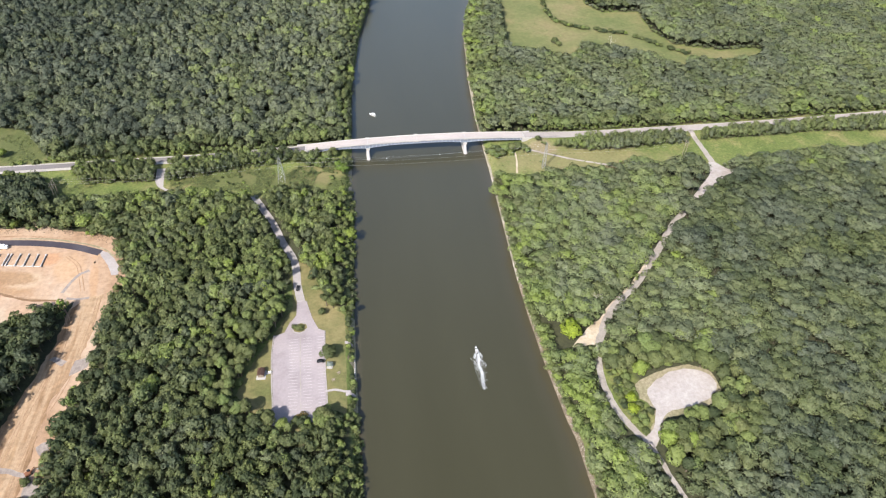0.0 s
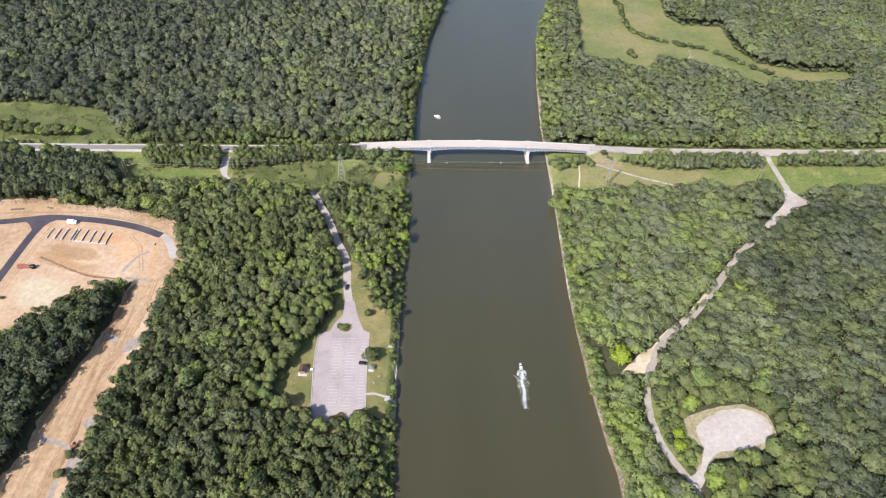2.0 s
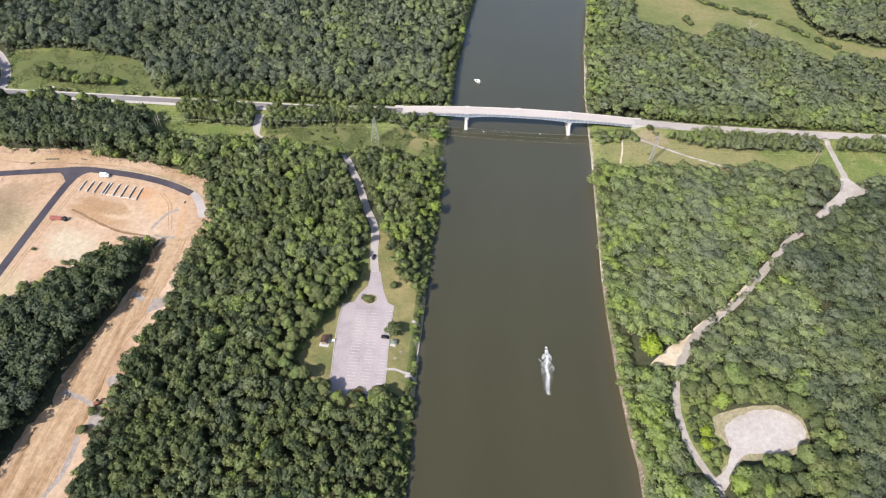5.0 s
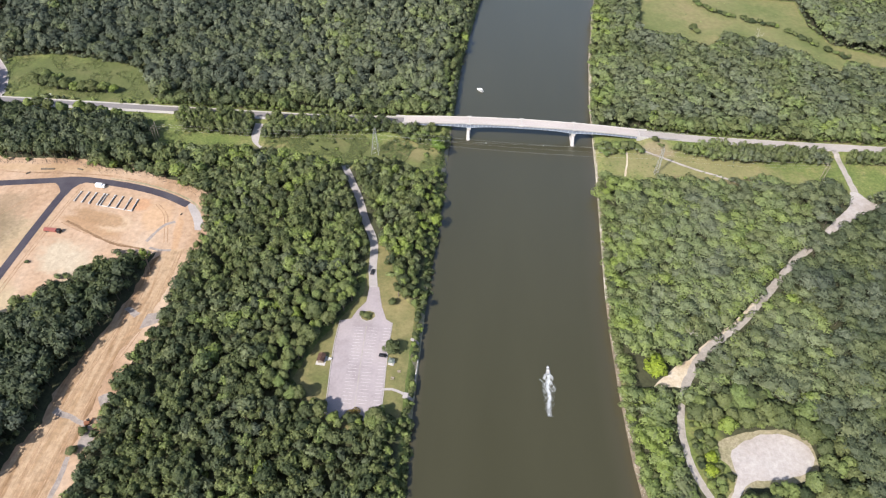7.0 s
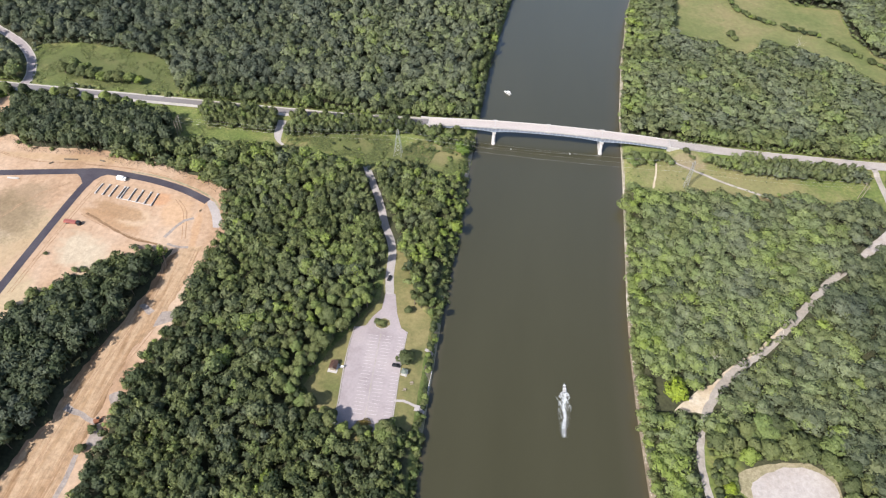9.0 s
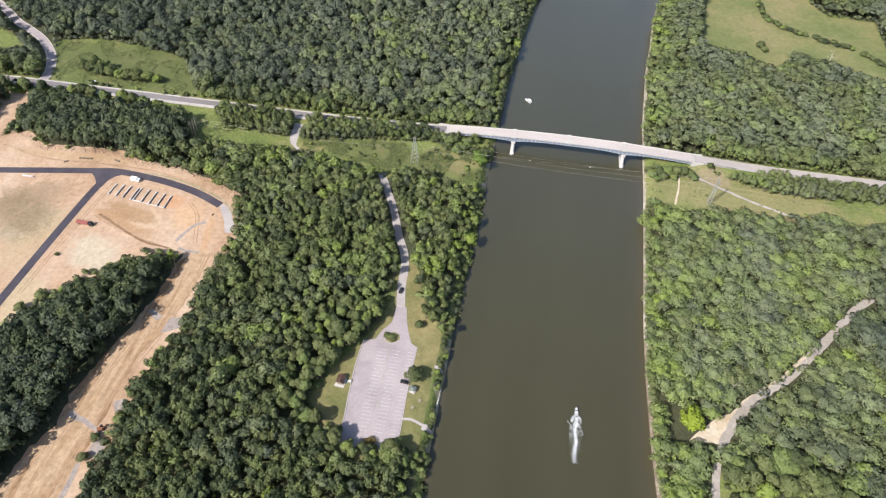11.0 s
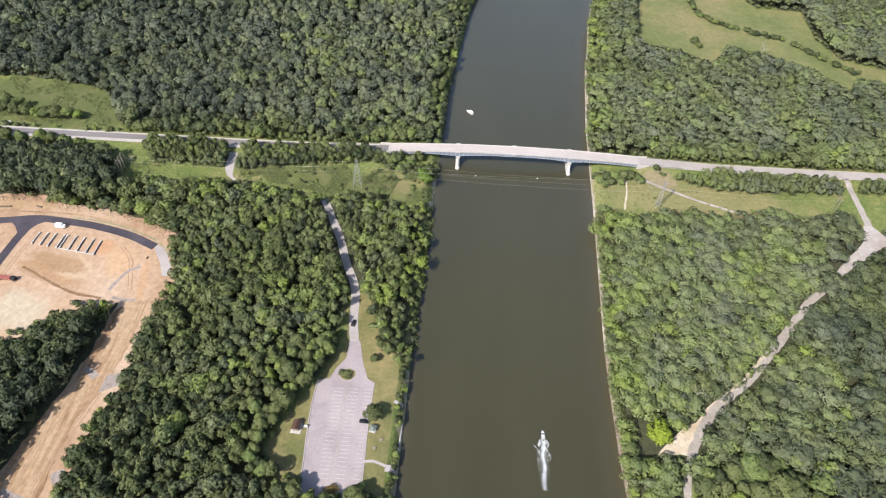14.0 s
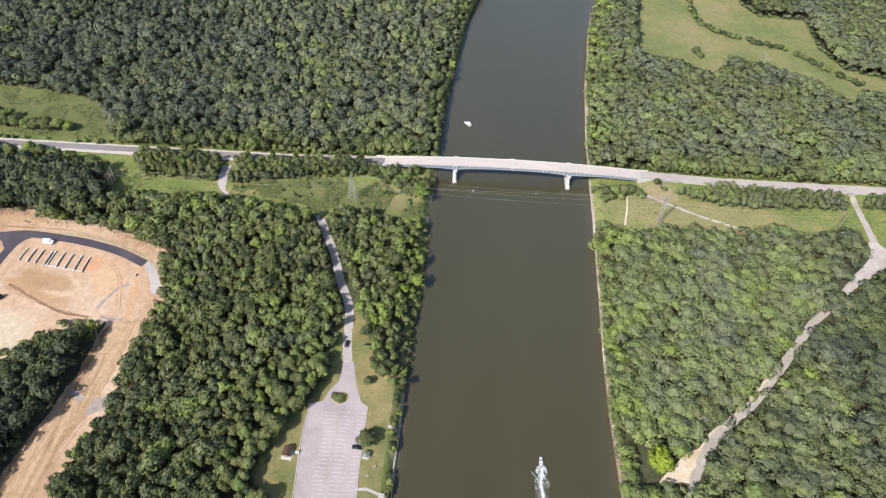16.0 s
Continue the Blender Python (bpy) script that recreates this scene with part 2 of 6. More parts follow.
M_CHIPROAD = surface("chip_seal_road", [(0.290, 0.260, 0.246), (0.365, 0.330, 0.314)], 0.07, 0.9, 0.9, 0.1, 0.0)
M_SHOULDER = surface("limestone_shoulder", [(0.345, 0.315, 0.280), (0.430, 0.398, 0.360)], 0.1, 1.0, 0.95, 0.12, 0.2)
M_LOT = surface("parking_lot_asphalt", [(0.245, 0.208, 0.212), (0.300, 0.258, 0.260), (0.332, 0.286, 0.284)], 0.06, 0.8, 0.9, 0.08, 0.0)
M_GRAVEL = surface("crushed_gravel", [(0.285, 0.243, 0.210), (0.365, 0.325, 0.302), (0.400, 0.364, 0.342)], 0.05, 0.5, 0.95, 0.14, 0.3, 1.0)
M_GRAVELRD = surface("gravel_track", [(0.265, 0.232, 0.200), (0.355, 0.322, 0.292)], 0.07, 0.6, 0.95, 0.18, 0.3, 1.0)
M_SAND = surface("bare_sandy_soil", [(0.38, 0.295, 0.195), (0.51, 0.44, 0.345)], 0.12, 0.6, 0.95, 0.15, 0.3, 1.0)
M_DAMPGRAVEL = surface("damp_grey_gravel", [(0.215, 0.180, 0.158), (0.300, 0.258, 0.230)], 0.2, 0.6, 0.95, 0.2, 0.3, 1.0)
M_RUT = surface("packed_dirt", [(0.26, 0.165, 0.098), (0.33, 0.22, 0.14)], 0.2, 0.8, 0.95, 0.2, 0.2, 1.0)
M_DITCH = surface("ditch_soil", [(0.150, 0.088, 0.048), (0.235, 0.145, 0.082)], 0.3, 1.2, 0.95, 0.25, 0.3, 1.0)
M_PAINT = plain("road_paint", (0.47, 0.435, 0.42), 0.7)
M_CONC = surface("concrete", [(0.360, 0.338, 0.322), (0.450, 0.428, 0.405)], 0.25, 1.2, 0.85, 0.1, 0.1, 2.0)
M_DECK = surface("bridge_deck_concrete", [(0.365, 0.320, 0.297), (0.430, 0.382, 0.358)], 0.06, 0.8, 0.85, 0.08, 0.0, stretch=(0.3, 1.0, 1.0, 1))
M_GIRDER = plain("blue_grey_girder_paint", (0.17, 0.195, 0.24), 0.5)
M_STIFF = plain("pale_blue_stiffener_paint", (0.40, 0.43, 0.46), 0.5)
M_STEEL = plain("galvanised_steel", (0.42, 0.42, 0.41), 0.45, 0.6)
M_WOOD = surface("weathered_wood", [(0.20, 0.16, 0.12), (0.30, 0.25, 0.19)], 0.8, 3.0, 0.85, 0.2, 0.0)
M_RUST = plain("rust_brown_roof", (0.155, 0.092, 0.072), 0.6)
M_RED = plain("faded_red_paint", (0.26, 0.085, 0.07), 0.5)
M_WHITE = plain("white_paint", (0.80, 0.80, 0.79), 0.35, 0.0, 0.05)
M_BLACK = plain("black_paint", (0.018, 0.018, 0.02), 0.25, 0.0, 0.1)
M_RUBBER = plain("tyre_rubber", (0.02, 0.02, 0.02), 0.8)
M_GLASS = plain("tinted_glass", (0.03, 0.035, 0.04), 0.08, 0.0, 0.0)
M_ORANGE = plain("rusty_machine_paint", (0.20, 0.085, 0.045), 0.6)
M_STONE = surface("riprap_stone", [(0.18, 0.155, 0.115), (0.34, 0.30, 0.245)], 0.12, 1.2, 0.95, 0.35, 0.2, 2.0)
M_SHORE = surface("pale_stony_shore", [(0.15, 0.125, 0.09), (0.23, 0.20, 0.15), (0.38, 0.345, 0.29)], 0.10, 1.0, 0.95, 0.3, 0.2, 2.0)
M_FOAM = surface("water_foam", [(0.36, 0.37, 0.37), (0.70, 0.71, 0.71)], 0.5, 2.0, 0.5, 0.12, 0.3, 2.5)
M_WATER = water_material()

# ---------------- mesh helpers ----------------
def mesh_from(name, bm, material):
    me = bpy.data.meshes.new(name)
    bm.to_mesh(me)
    bm.free()
    me.materials.append(material)
    return me

def part(name, bm, material, parent, label=""):
    ob = new(name, mesh_from(name, bm, material))
    ob.parent = parent
    if label:
        tagged(ob, label)
    return ob

def holder(name, m, label, category, group=""):
    e = new(name)
    e.matrix_world = m
    return tagged(e, label, category, group)

def box(bm, x0, x1, y0, y1, z0, z1, bevel=0.0, taper=1.0):
    cx, cy = (x0 + x1) / 2, (y0 + y1) / 2
    v = []
    for z, s in ((z0, 1.0), (z1, taper)):
        for x, y in ((x0, y0), (x1, y0), (x1, y1), (x0, y1)):
            v.append(bm.verts.new((cx + (x - cx) * s, cy + (y - cy) * s, z)))
    fs = [bm.faces.new([v[i] for i in q]) for q in ((3, 2, 1, 0), (4, 5, 6, 7), (0, 1, 5, 4), (1, 2, 6, 5), (2, 3, 7, 6), (3, 0, 4, 7))]
    if bevel:
        edges = {e for f in fs for e in f.edges}
        bmesh.ops.bevel(bm, geom=list(edges), offset=bevel, segments=1, affect='EDGES')
    return bm

def rod(bm, a, b, r0, r1=None, sides=6):
    a, b = Vector(a), Vector(b)
    r1 = r0 if r1 is None else r1
    q = (b - a).to_track_quat('Z', 'Y')
    rings = []
    for p, r in ((a, r0), (b, r1)):
        rings.append([bm.verts.new(p + q @ Vector((r * math.cos(2 * math.pi * i / sides), r * math.sin(2 * math.pi * i / sides), 0))) for i in range(sides)])
    for i in range(sides):
        j = (i + 1) % sides
        bm.faces.new((rings[0][i], rings[0][j], rings[1][j], rings[1][i]))
    bm.faces.new(rings[0][::-1])
    bm.faces.new(rings[1])
    return bm

def interp(table, y):
    return float(np.interp(y, [p[0] for p in table], [p[1] for p in table]))

def smooth_line(pts, step=4.0):
    """Catmull-Rom through the plan points, about one point every step metres."""
    P = [Vector(p) for p in pts]
    P = [2 * P[0] - P[1]] + P + [2 * P[-1] - P[-2]]
    out = []
    for i in range(1, len(P) - 2):
        n = max(1, int((P[i + 1] - P[i]).length / step))
        for k in range(n):
            t = k / n
            out.append(0.5 * (2 * P[i] + (P[i + 1] - P[i - 1]) * t + (2 * P[i - 1] - 5 * P[i] + 4 * P[i + 1] - P[i + 2]) * t * t + (3 * P[i] - P[i - 1] - 3 * P[i + 1] + P[i + 2]) * t ** 3))
    out.append(P[-2])
    return out

def sides_of(line, widths):
    L, R = [], []
    for i, p in enumerate(line):
        d = (line[min(i + 1, len(line) - 1)] - line[max(i - 1, 0)]).normalized()
        n = Vector((-d.y, d.x))
        w = widths(i / max(1, len(line) - 1)) if callable(widths) else widths
        L.append(p + n * w / 2)
        R.append(p - n * w / 2)
    return L, R

# ---------------- lie of the land ----------------
G = 5.0
BANK_L = ((-900, -54), (-245, -58.3), (-165, -57.8), (-135, -57.2), (-110, -56.3), (-68, -55.5), (-30, -55), (3, -54), (41, -53), (110, -51), (160, -46), (228, -39), (322, -22), (520, 22), (2000, 420))
BANK_R = ((-900, 62), (-271, 58), (-257, 56), (-216, 53.2), (-178, 52), (-145, 51.9), (-106, 53.2), (-62, 54.7), (-25, 55.8), (9, 56.4), (54, 57.5), (133, 63), (172, 68), (196, 70), (240, 76), (314, 95), (520, 150), (2000, 550))

def road_y(x):
    return 8.5 + 0.0162 * x + (0.00012 * (x - 240) ** 2 if x > 240 else 0.0)

def road_z(x):
    a = abs(x)
    if a <= 90:
        return 12.6 - 3.2 * (a / 90) ** 2
    if a >= 230:
        return 6.6
    t = (a - 90) / 140
    return (2 * t ** 3 - 3 * t * t + 1) * 9.4 + (t ** 3 - 2 * t * t + t) * 140 * -0.071 + (3 * t * t - 2 * t ** 3) * 6.6

def ground_z(x, y):
    xl, xr = interp(BANK_L, y), interp(BANK_R, y)
    d = max(xl - x, x - xr)
    if d < 0:
        z = max(-3.0, d * 0.45)
    elif d < 4.5:
        z = 0.25 + 4.75 * (d / 4.5) ** 0.8
    else:
        z = G
    rz = road_z(x if abs(x) > 92 else math.copysign(92, x)) - 0.45
    across = max(0.0, abs(y - road_y(x)) - 6.0)
    along = max(0.0, 92 - abs(x))
    if along > 0:
        rz -= 1.9
    if d > -2:
        z = max(z, rz - 0.55 * math.hypot(across, along))
    return z

def build_ground():
    ys = [-3500, -1500, -800, -500] + list(np.arange(-400, 521, 5.0)) + [600, 800, 1200, 1900, 3500]
    side = [0, 1.5, 3, 5, 7.5, 10] + list(np.arange(14, 640, 5.0)) + [760, 1000, 1600, 3800]
    V, F = [], []
    for y in ys:
        xl, xr = interp(BANK_L, y), interp(BANK_R, y)
        xs = [xl - s for s in side[::-1]] + [xl + 3, xl + 8, (xl + xr) / 2, xr - 8, xr - 3] + [xr + s for s in side]
        V += [(x, y, ground_z(x, y)) for x in xs]
    w = len(side) * 2 + 5
    for j in range(len(ys) - 1):
        for i in range(w - 1):
            a = j * w + i
            F.append((a, a + 1, a + w + 1, a + w))
    me = bpy.data.meshes.new("ground")
    me.from_pydata(V, [], F)
    me.polygons.foreach_set("use_smooth", [True] * len(F))
    me.materials.append(M_GROUND)
    at = me.attributes.new("grass", 'FLOAT', 'POINT')
    at.data.foreach_set("value", grass_cover(np.array(V)))
    return tagged(new("ground", me), "rough green and straw grass ground along the river", "ground", kind="structure")

bm = bmesh.new()
ys_w = [-3500, -600] + list(range(-400, 521, 40)) + [900, 1900, 3500]
rows_w = []
for y in ys_w:
    l, r_ = interp(BANK_L, y), interp(BANK_R, y)
    rows_w.append([bm.verts.new((x, y, 0)) for x in (l - 2, l, l + 5, (l + r_) / 2, r_ - 13, r_ - 5, r_, r_ + 2)])
for a, c in zip(rows_w, rows_w[1:]):
    for k in range(7):
        bm.faces.new((a[k], a[k + 1], c[k + 1], c[k]))
bm.verts.index_update()
depth_tint = [v for _ in rows_w for v in (0.5, 0.4, 0.0, 0.0, 0.0, 0.18, 0.55, 0.7)]
river = new("water", mesh_from("water", bm, M_WATER))
river.data.attributes.new("shallow", 'FLOAT', 'POINT').data.foreach_set("value", depth_tint)
tagged(river, "calm muddy green-brown river water", "river", kind="structure")

def sheet(name, pts, off, material, label, category, wobble=0.7, step=3.0, smooth=False, lift=False):
    """A patch of surface over the ground, with an uneven edge."""
    loop = []
    if smooth:
        closed = [Vector(p) for p in pts]
        loop = smooth_line([tuple(p) for p in closed + [closed[0]]], step)[:-1]
    else:
        for a, b in zip(pts, pts[1:] + pts[:1]):
            a, b = Vector(a), Vector(b)
            n = max(1, int((b - a).length / step))
            loop += [a + (b - a) * k / n for k in range(n)]
    bm = bmesh.new()
    vs = []
    for p in loop:
        w = noise.noise_vector(Vector((p.x * 0.21, p.y * 0.21, off * 7))) * wobble + noise.noise_vector(Vector((p.x * 0.7, p.y * 0.7, off))) * wobble * 0.4
        x, y = p.x + w.x, p.y + w.y
        vs.append(bm.verts.new((x, y, (ground_z(x, y) if lift else G) + off)))
    f = bm.faces.new(vs)
    f.normal_update()
    if f.normal.z < 0:
        f.normal_flip()
    bmesh.ops.triangulate(bm, faces=[f], ngon_method='EAR_CLIP')
    bm.normal_update()
    for f in bm.faces:
        if f.normal.z < 0:
            f.normal_flip()
    return tagged(new(name, mesh_from(name, bm, material)), label, category, kind="structure")

def ribbon(name, pts, width, off, material, label, category, wobble=0.0, height=None, step=3.0):
    line = smooth_line(pts, step)
    L, R = sides_of(line, width)
    bm = bmesh.new()
    prev = None
    for i, (l, r, c) in enumerate(zip(L, R, line)):
        z = (height(c.x, c.y) if height else ground_z(c.x, c.y)) + off
        if wobble:
            l = l + Vector(noise.noise_vector(Vector((l.x * 0.25, l.y * 0.25, 3.0)))[:2]) * wobble
            r = r + Vector(noise.noise_vector(Vector((r.x * 0.25, r.y * 0.25, 9.0)))[:2]) * wobble
        cur = (bm.verts.new((l.x, l.y, z)), bm.verts.new((r.x, r.y, z)))
        if prev:
            bm.faces.new((prev[1], cur[1], cur[0], prev[0]))
        prev = cur
    return tagged(new(name, mesh_from(name, bm, material)), label, category, kind="structure")

# ---------------- plan of the clearings ----------------
LOT = [(-104.9, -183.9), (-105.4, -198.7), (-104.4, -217.4), (-103.2, -231.4), (-102.6, -246.0), (-74.0, -246.0), (-74.4, -228.7), (-75.1, -214.6), (-75.5, -199.7), (-75.4, -183.1), (-79.0, -180.9), (-82.8, -172.1), (-86.6, -157.2), (-92.4, -157.8), (-92.4, -168.8), (-96.6, -175.6), (-99.2, -182.1)]
LAWN = [(-92, -118), (-96, -135), (-95.1, -162.6), (-105.1, -182.7), (-113.5, -197.0), (-119.5, -212.0), (-124, -226), (-120, -244), (-98, -252), (-72, -252), (-63.4, -246), (-63.2, -230), (-62.8, -172), (-70, -165), (-77, -150), (-86, -125)]
SEEN_LAWN = [(-93, -121), (-97, -138), (-95.1, -162.6), (-105.1, -182.7), (-113.0, -197.5), (-118.5, -212.5), (-122.0, -225.0), (-114, -232), (-102.5, -238), (-94, -243), (-84, -243), (-76, -238), (-71, -236), (-64.8, -243), (-57, -240), (-55, -230), (-54, -172), (-60, -171.5), (-73.8, -169), (-79, -154), (-90.5, -127)]
ACCESS = [(-127.0, -46.0), (-125.3, -50.0), (-111.2, -79.7), (-104.2, -99.1), (-95.0, -121.0), (-92.2, -144.9), (-89.8, -158.0)]
# DIRT: inner edge cut at the tall wood's shadow line; darker floor imitates shade
DIRT = [(-450, -12), (-411, -10), (-404, -36), (-405, -56.6), (-385.8, -52.5), (-370.3, -63.4), (-341.1, -62.2), (-317.7, -58.5), (-292.3, -67.2), (-272.2, -66.0), (-230.6, -77.7), (-214.4, -84.5), (-202.0, -121.7), (-204.0, -136.6), (-205.3, -150.8), (-206.4, -168.6), (-205.5, -196.8), (-212.2, -217.3), (-213.0, -231.2), (-213.2, -252.4), (-211.5, -265.6), (-213.0, -275.1), (-212.5, -291.7), (-215, -350), (-258, -350), (-250.5, -294.7), (-249, -274.8), (-242.6, -261.5), (-244.4, -242.7), (-238.9, -224.5), (-234.7, -201.5), (-230.2, -176.5), (-230, -154.7), (-229, -143), (-262, -160), (-286, -180), (-304, -215), (-330, -250), (-430, -250)]
SITE_EDGE = [(-405, -60.6), (-385.8, -56.5), (-370.3, -67.4), (-341.1, -66.2), (-317.7, -62.5), (-292.3, -71.2), (-272.2, -70.0), (-230.6, -81.7), (-218.4, -87.5), (-206.0, -121.7), (-208.0, -136.6), (-209.3, -150.8), (-210.4, -168.6), (-209.5, -196.8), (-216.2, -217.3), (-217.0, -231.2), (-217.2, -252.4), (-215.5, -265.6), (-217.0, -275.1), (-216.5, -291.7)]
SEEN_DIRT = [(-424, -16), (-413, -14), (-407, -38)] + SITE_EDGE + [(-219, -350), (-263, -350), (-253, -295), (-252, -275), (-246, -261), (-247, -243), (-242, -224), (-237, -201), (-232, -176), (-231, -155), (-231, -141), (-255.3, -141.5), (-264.2, -152.7), (-272.4, -161.2), (-284.2, -165.9), (-286.1, -175.1), (-296.1, -187.8), (-299.6, -198.8), (-304.1, -207.6), (-320, -225), (-430, -225), (-430, -80), (-424, -60)]
SITE_ROAD = [(-440, -106.5), (-381.9, -95.6), (-345.0, -88.4), (-320.8, -83.8), (-305.7, -81.2), (-286.6, -82.2), (-265.2, -84.9), (-242.8, -90.4), (-223.5, -98.6)]
SITE_SPUR = [(-308.5, -84.0), (-311.0, -105.0), (-312.8, -134.6), (-314.9, -180.9), (-317, -240)]
MEADOW_W = [(-431.9, 63.3), (-395.4, 70.6), (-369.8, 68.3), (-323.3, 61.6), (-309.0, 43.5), (-288.9, 15.2), (-322.3, 13.6), (-368.3, 14.4), (-410, 14.0)]
MEADOW_A = [(-286.2, -7.1), (-271.4, -1.7), (-251.0, -22.4), (-203.8, -22.6), (-189, -22), (-185, -31), (-201.6, -30.5), (-259.8, -33.7), (-272.0, -35.1)]
MEADOW_B = [(-190.1, -25.8), (-170.7, -18.1), (-137.4, -12.9), (-99.9, -6.5), (-65.4, -10), (-54, -20), (-54, -37.4), (-70.2, -45.2), (-91.9, -34.8), (-116.9, -34.3), (-124.3, -51.2), (-136.9, -38.5), (-184.7, -30.6)]
MEADOW_SW = [(-560, 62), (-500, 72), (-474, 62), (-456, 50), (-475, 44), (-560, 44)]
HAY = [(150, 420), (129.7, 314.8), (113.9, 185.7), (149.4, 174.2), (175.5, 150.9), (193.6, 187.7), (225.7, 176.0), (255.1, 158.5), (275.6, 135.7), (275.7, 113.7), (294.3, 147.6), (327.1, 136.8), (373.2, 143.4), (374.1, 157.5), (334.6, 154.3), (288.8, 171.3), (276.1, 202.6), (278.1, 255.1), (237.1, 256.8), (223.9, 278.7), (227.7, 318.4), (250, 420)]
CORRIDOR = [(55, -8), (58.5, -4.0), (75.2, -6.2), (93.2, 2), (113.8, -3.9), (149.4, -13.6), (200.2, -9.3), (229.5, -8.0), (246, -7), (287.1, -5.7), (346.7, -3.2), (425, -6.5), (425, -25.8), (334.6, -24.0), (258.8, -33.5), (243, -42), (236.6, -42.5), (234.7, -30.6), (225.3, -22.3), (202.4, -31.0), (175.9, -24.5), (141.4, -33.3), (113.7, -30.1), (79.8, -40.0), (55, -31.2)]
GRAVEL_RD = [(237.0, 14.0), (238.0, 4.0), (238.2, -11.3), (237.6, -39.4), (230.0, -57.5), (212.7, -73.4), (193.8, -92.3), (177.4, -107.1), (155.5, -133.0), (141.1, -149.5), (123.4, -168.5), (107.7, -181.5), (95.3, -196.2), (87.1, -212.3), (82.6, -226.6), (81.2, -237.8), (82.3, -253.0), (86.0, -264.9), (91.5, -276.0), (95.5, -282.0)]
JUNCTION = [(234.5, -37), (240.5, -38), (245, -46), (251.5, -50.5), (240, -57), (224, -69), (207, -82), (202.5, -81), (219, -63), (230, -52)]
SPIT = [(97.9, -191.3), (94.0, -200.9), (88.5, -212.3), (82.4, -211.2), (70.5, -212.3), (76.9, -205.4), (86.1, -196.1)]
CLEARING = [(92.5, -283.5), (96.8, -281.5), (101.8, -274), (105.8, -268.3), (109, -265.3), (119, -264.5), (126, -262.2), (137.6, -259.5), (145.5, -254), (147.4, -246.5), (144, -236), (132, -232), (115, -235.2), (102.5, -239.8), (97.5, -243.5), (97.2, -250.5), (101.5, -254.5), (103.5, -260.5), (99, -268.7), (93.5, -274.5), (90, -276.5)]
LOW_TRAIL = [(94.6, -281.5), (96.3, -290.0), (97.4, -297.5), (99.4, -306.0), (103.5, -321.0), (111, -345), (126, -375)]
DRIVE = [(-191.5, -33.0), (-196.0, -29.0), (-199.0, -20.0), (-199.8, -10.0), (-200.8, 4.0)]
SIDE_ROAD = [(-560, 135), (-514.6, 107.1), (-483.3, 83.8), (-467.1, 74.8), (-445.6, 60.9), (-427.0, 42.0), (-416.0, 22.0), (-411.5, 5.0)]
TRAIL = [(89.0, -4.0), (93.2, -6.2), (108.0, -13.9), (127.1, -23.5), (147.9, -31.4), (160, -38)]

def inside(P, poly):
    """Which plan points lie in the polygon."""
    x, y = P[:, 0], P[:, 1]
    res = np.zeros(len(P), bool)
    q = np.array(poly, dtype=float)
    for (x0, y0), (x1, y1) in zip(q, np.roll(q, -1, axis=0)):
        c = (y0 > y) != (y1 > y)
        res ^= c & (x < (x1 - x0) * (y - y0) / (y1 - y0 + 1e-12) + x0)
    return res

LOOP = [(83, -229), (98, -232), (99, -268), (94, -278), (86, -262)]
def grass_cover(V):
    P = V[:, :2]
    ry = np.array([road_y(x) for x in P[:, 0]])
    g = (np.abs(P[:, 1] - ry) < 13).astype(float)
    for poly in (MEADOW_W, MEADOW_A, MEADOW_B, MEADOW_SW, CORRIDOR, LAWN, HAY, LOOP):
        for dx, dy in ((0, 0), (3, 0), (-3, 0), (0, 3), (0, -4)):
            g = np.maximum(g, inside(P + np.array((dx, dy)), poly).astype(float))
    bl = np.interp(P[:, 1], [p[0] for p in BANK_L], [p[1] for p in BANK_L])
    br = np.interp(P[:, 1], [p[0] for p in BANK_R], [p[1] for p in BANK_R])
    d = np.maximum(bl - P[:, 0], P[:, 0] - br)
    g = np.maximum(g, np.where(d < 4, 0.6, 0.0))
    return np.clip(g, 0, 1).astype(np.float32)

build_ground()

# ---------------- roads and bare ground ----------------
sheet("lawn", LAWN, 0.03, M_LAWN, "mown grass lawn with dry straw patches round the parking lot", "lawn")
sheet("hay_field", HAY, 0.03, M_HAY, "pale yellow-green hay meadow with mown streaks", "field", 2.0, 4.0)
sheet("bare_dirt", DIRT, 0.05, M_DIRT, "freshly graded tan dirt of a building site", "dirt", 1.6)
bpy.context.view_layer.update()
sheet("dirt_track", [(-213, -137), (-211.5, -168), (-214, -195), (-221, -217), (-222, -252), (-222, -290), (-224, -345), (-262, -345), (-250, -290), (-243, -262), (-245, -243), (-240, -224), (-235, -200), (-231, -176), (-230, -150), (-224, -141)], 0.08, M_TRACK, "churned orange-brown dirt strip with wheel ruts", "dirt", 2.0)
sheet("road_end", [(-224.5, -96.0), (-219.0, -98.5), (-213.0, -105.5), (-208.0, -114), (-207.5, -121), (-211.5, -121), (-216, -111), (-222.5, -101.5)], 0.10, M_CHIPROAD, "grey gravel bed where the new road ends", "road", 0.3)
ribbon("ditch", [(-295.8, -121.5), (-290.0, -124.0), (-282.6, -127.6), (-273.5, -131.8), (-262.8, -136.5), (-253.8, -139.0), (-240.0, -140.5)], 1.6, 0.095, M_DITCH, "brown drainage ditch across the graded dirt", "ditch", 0.4)
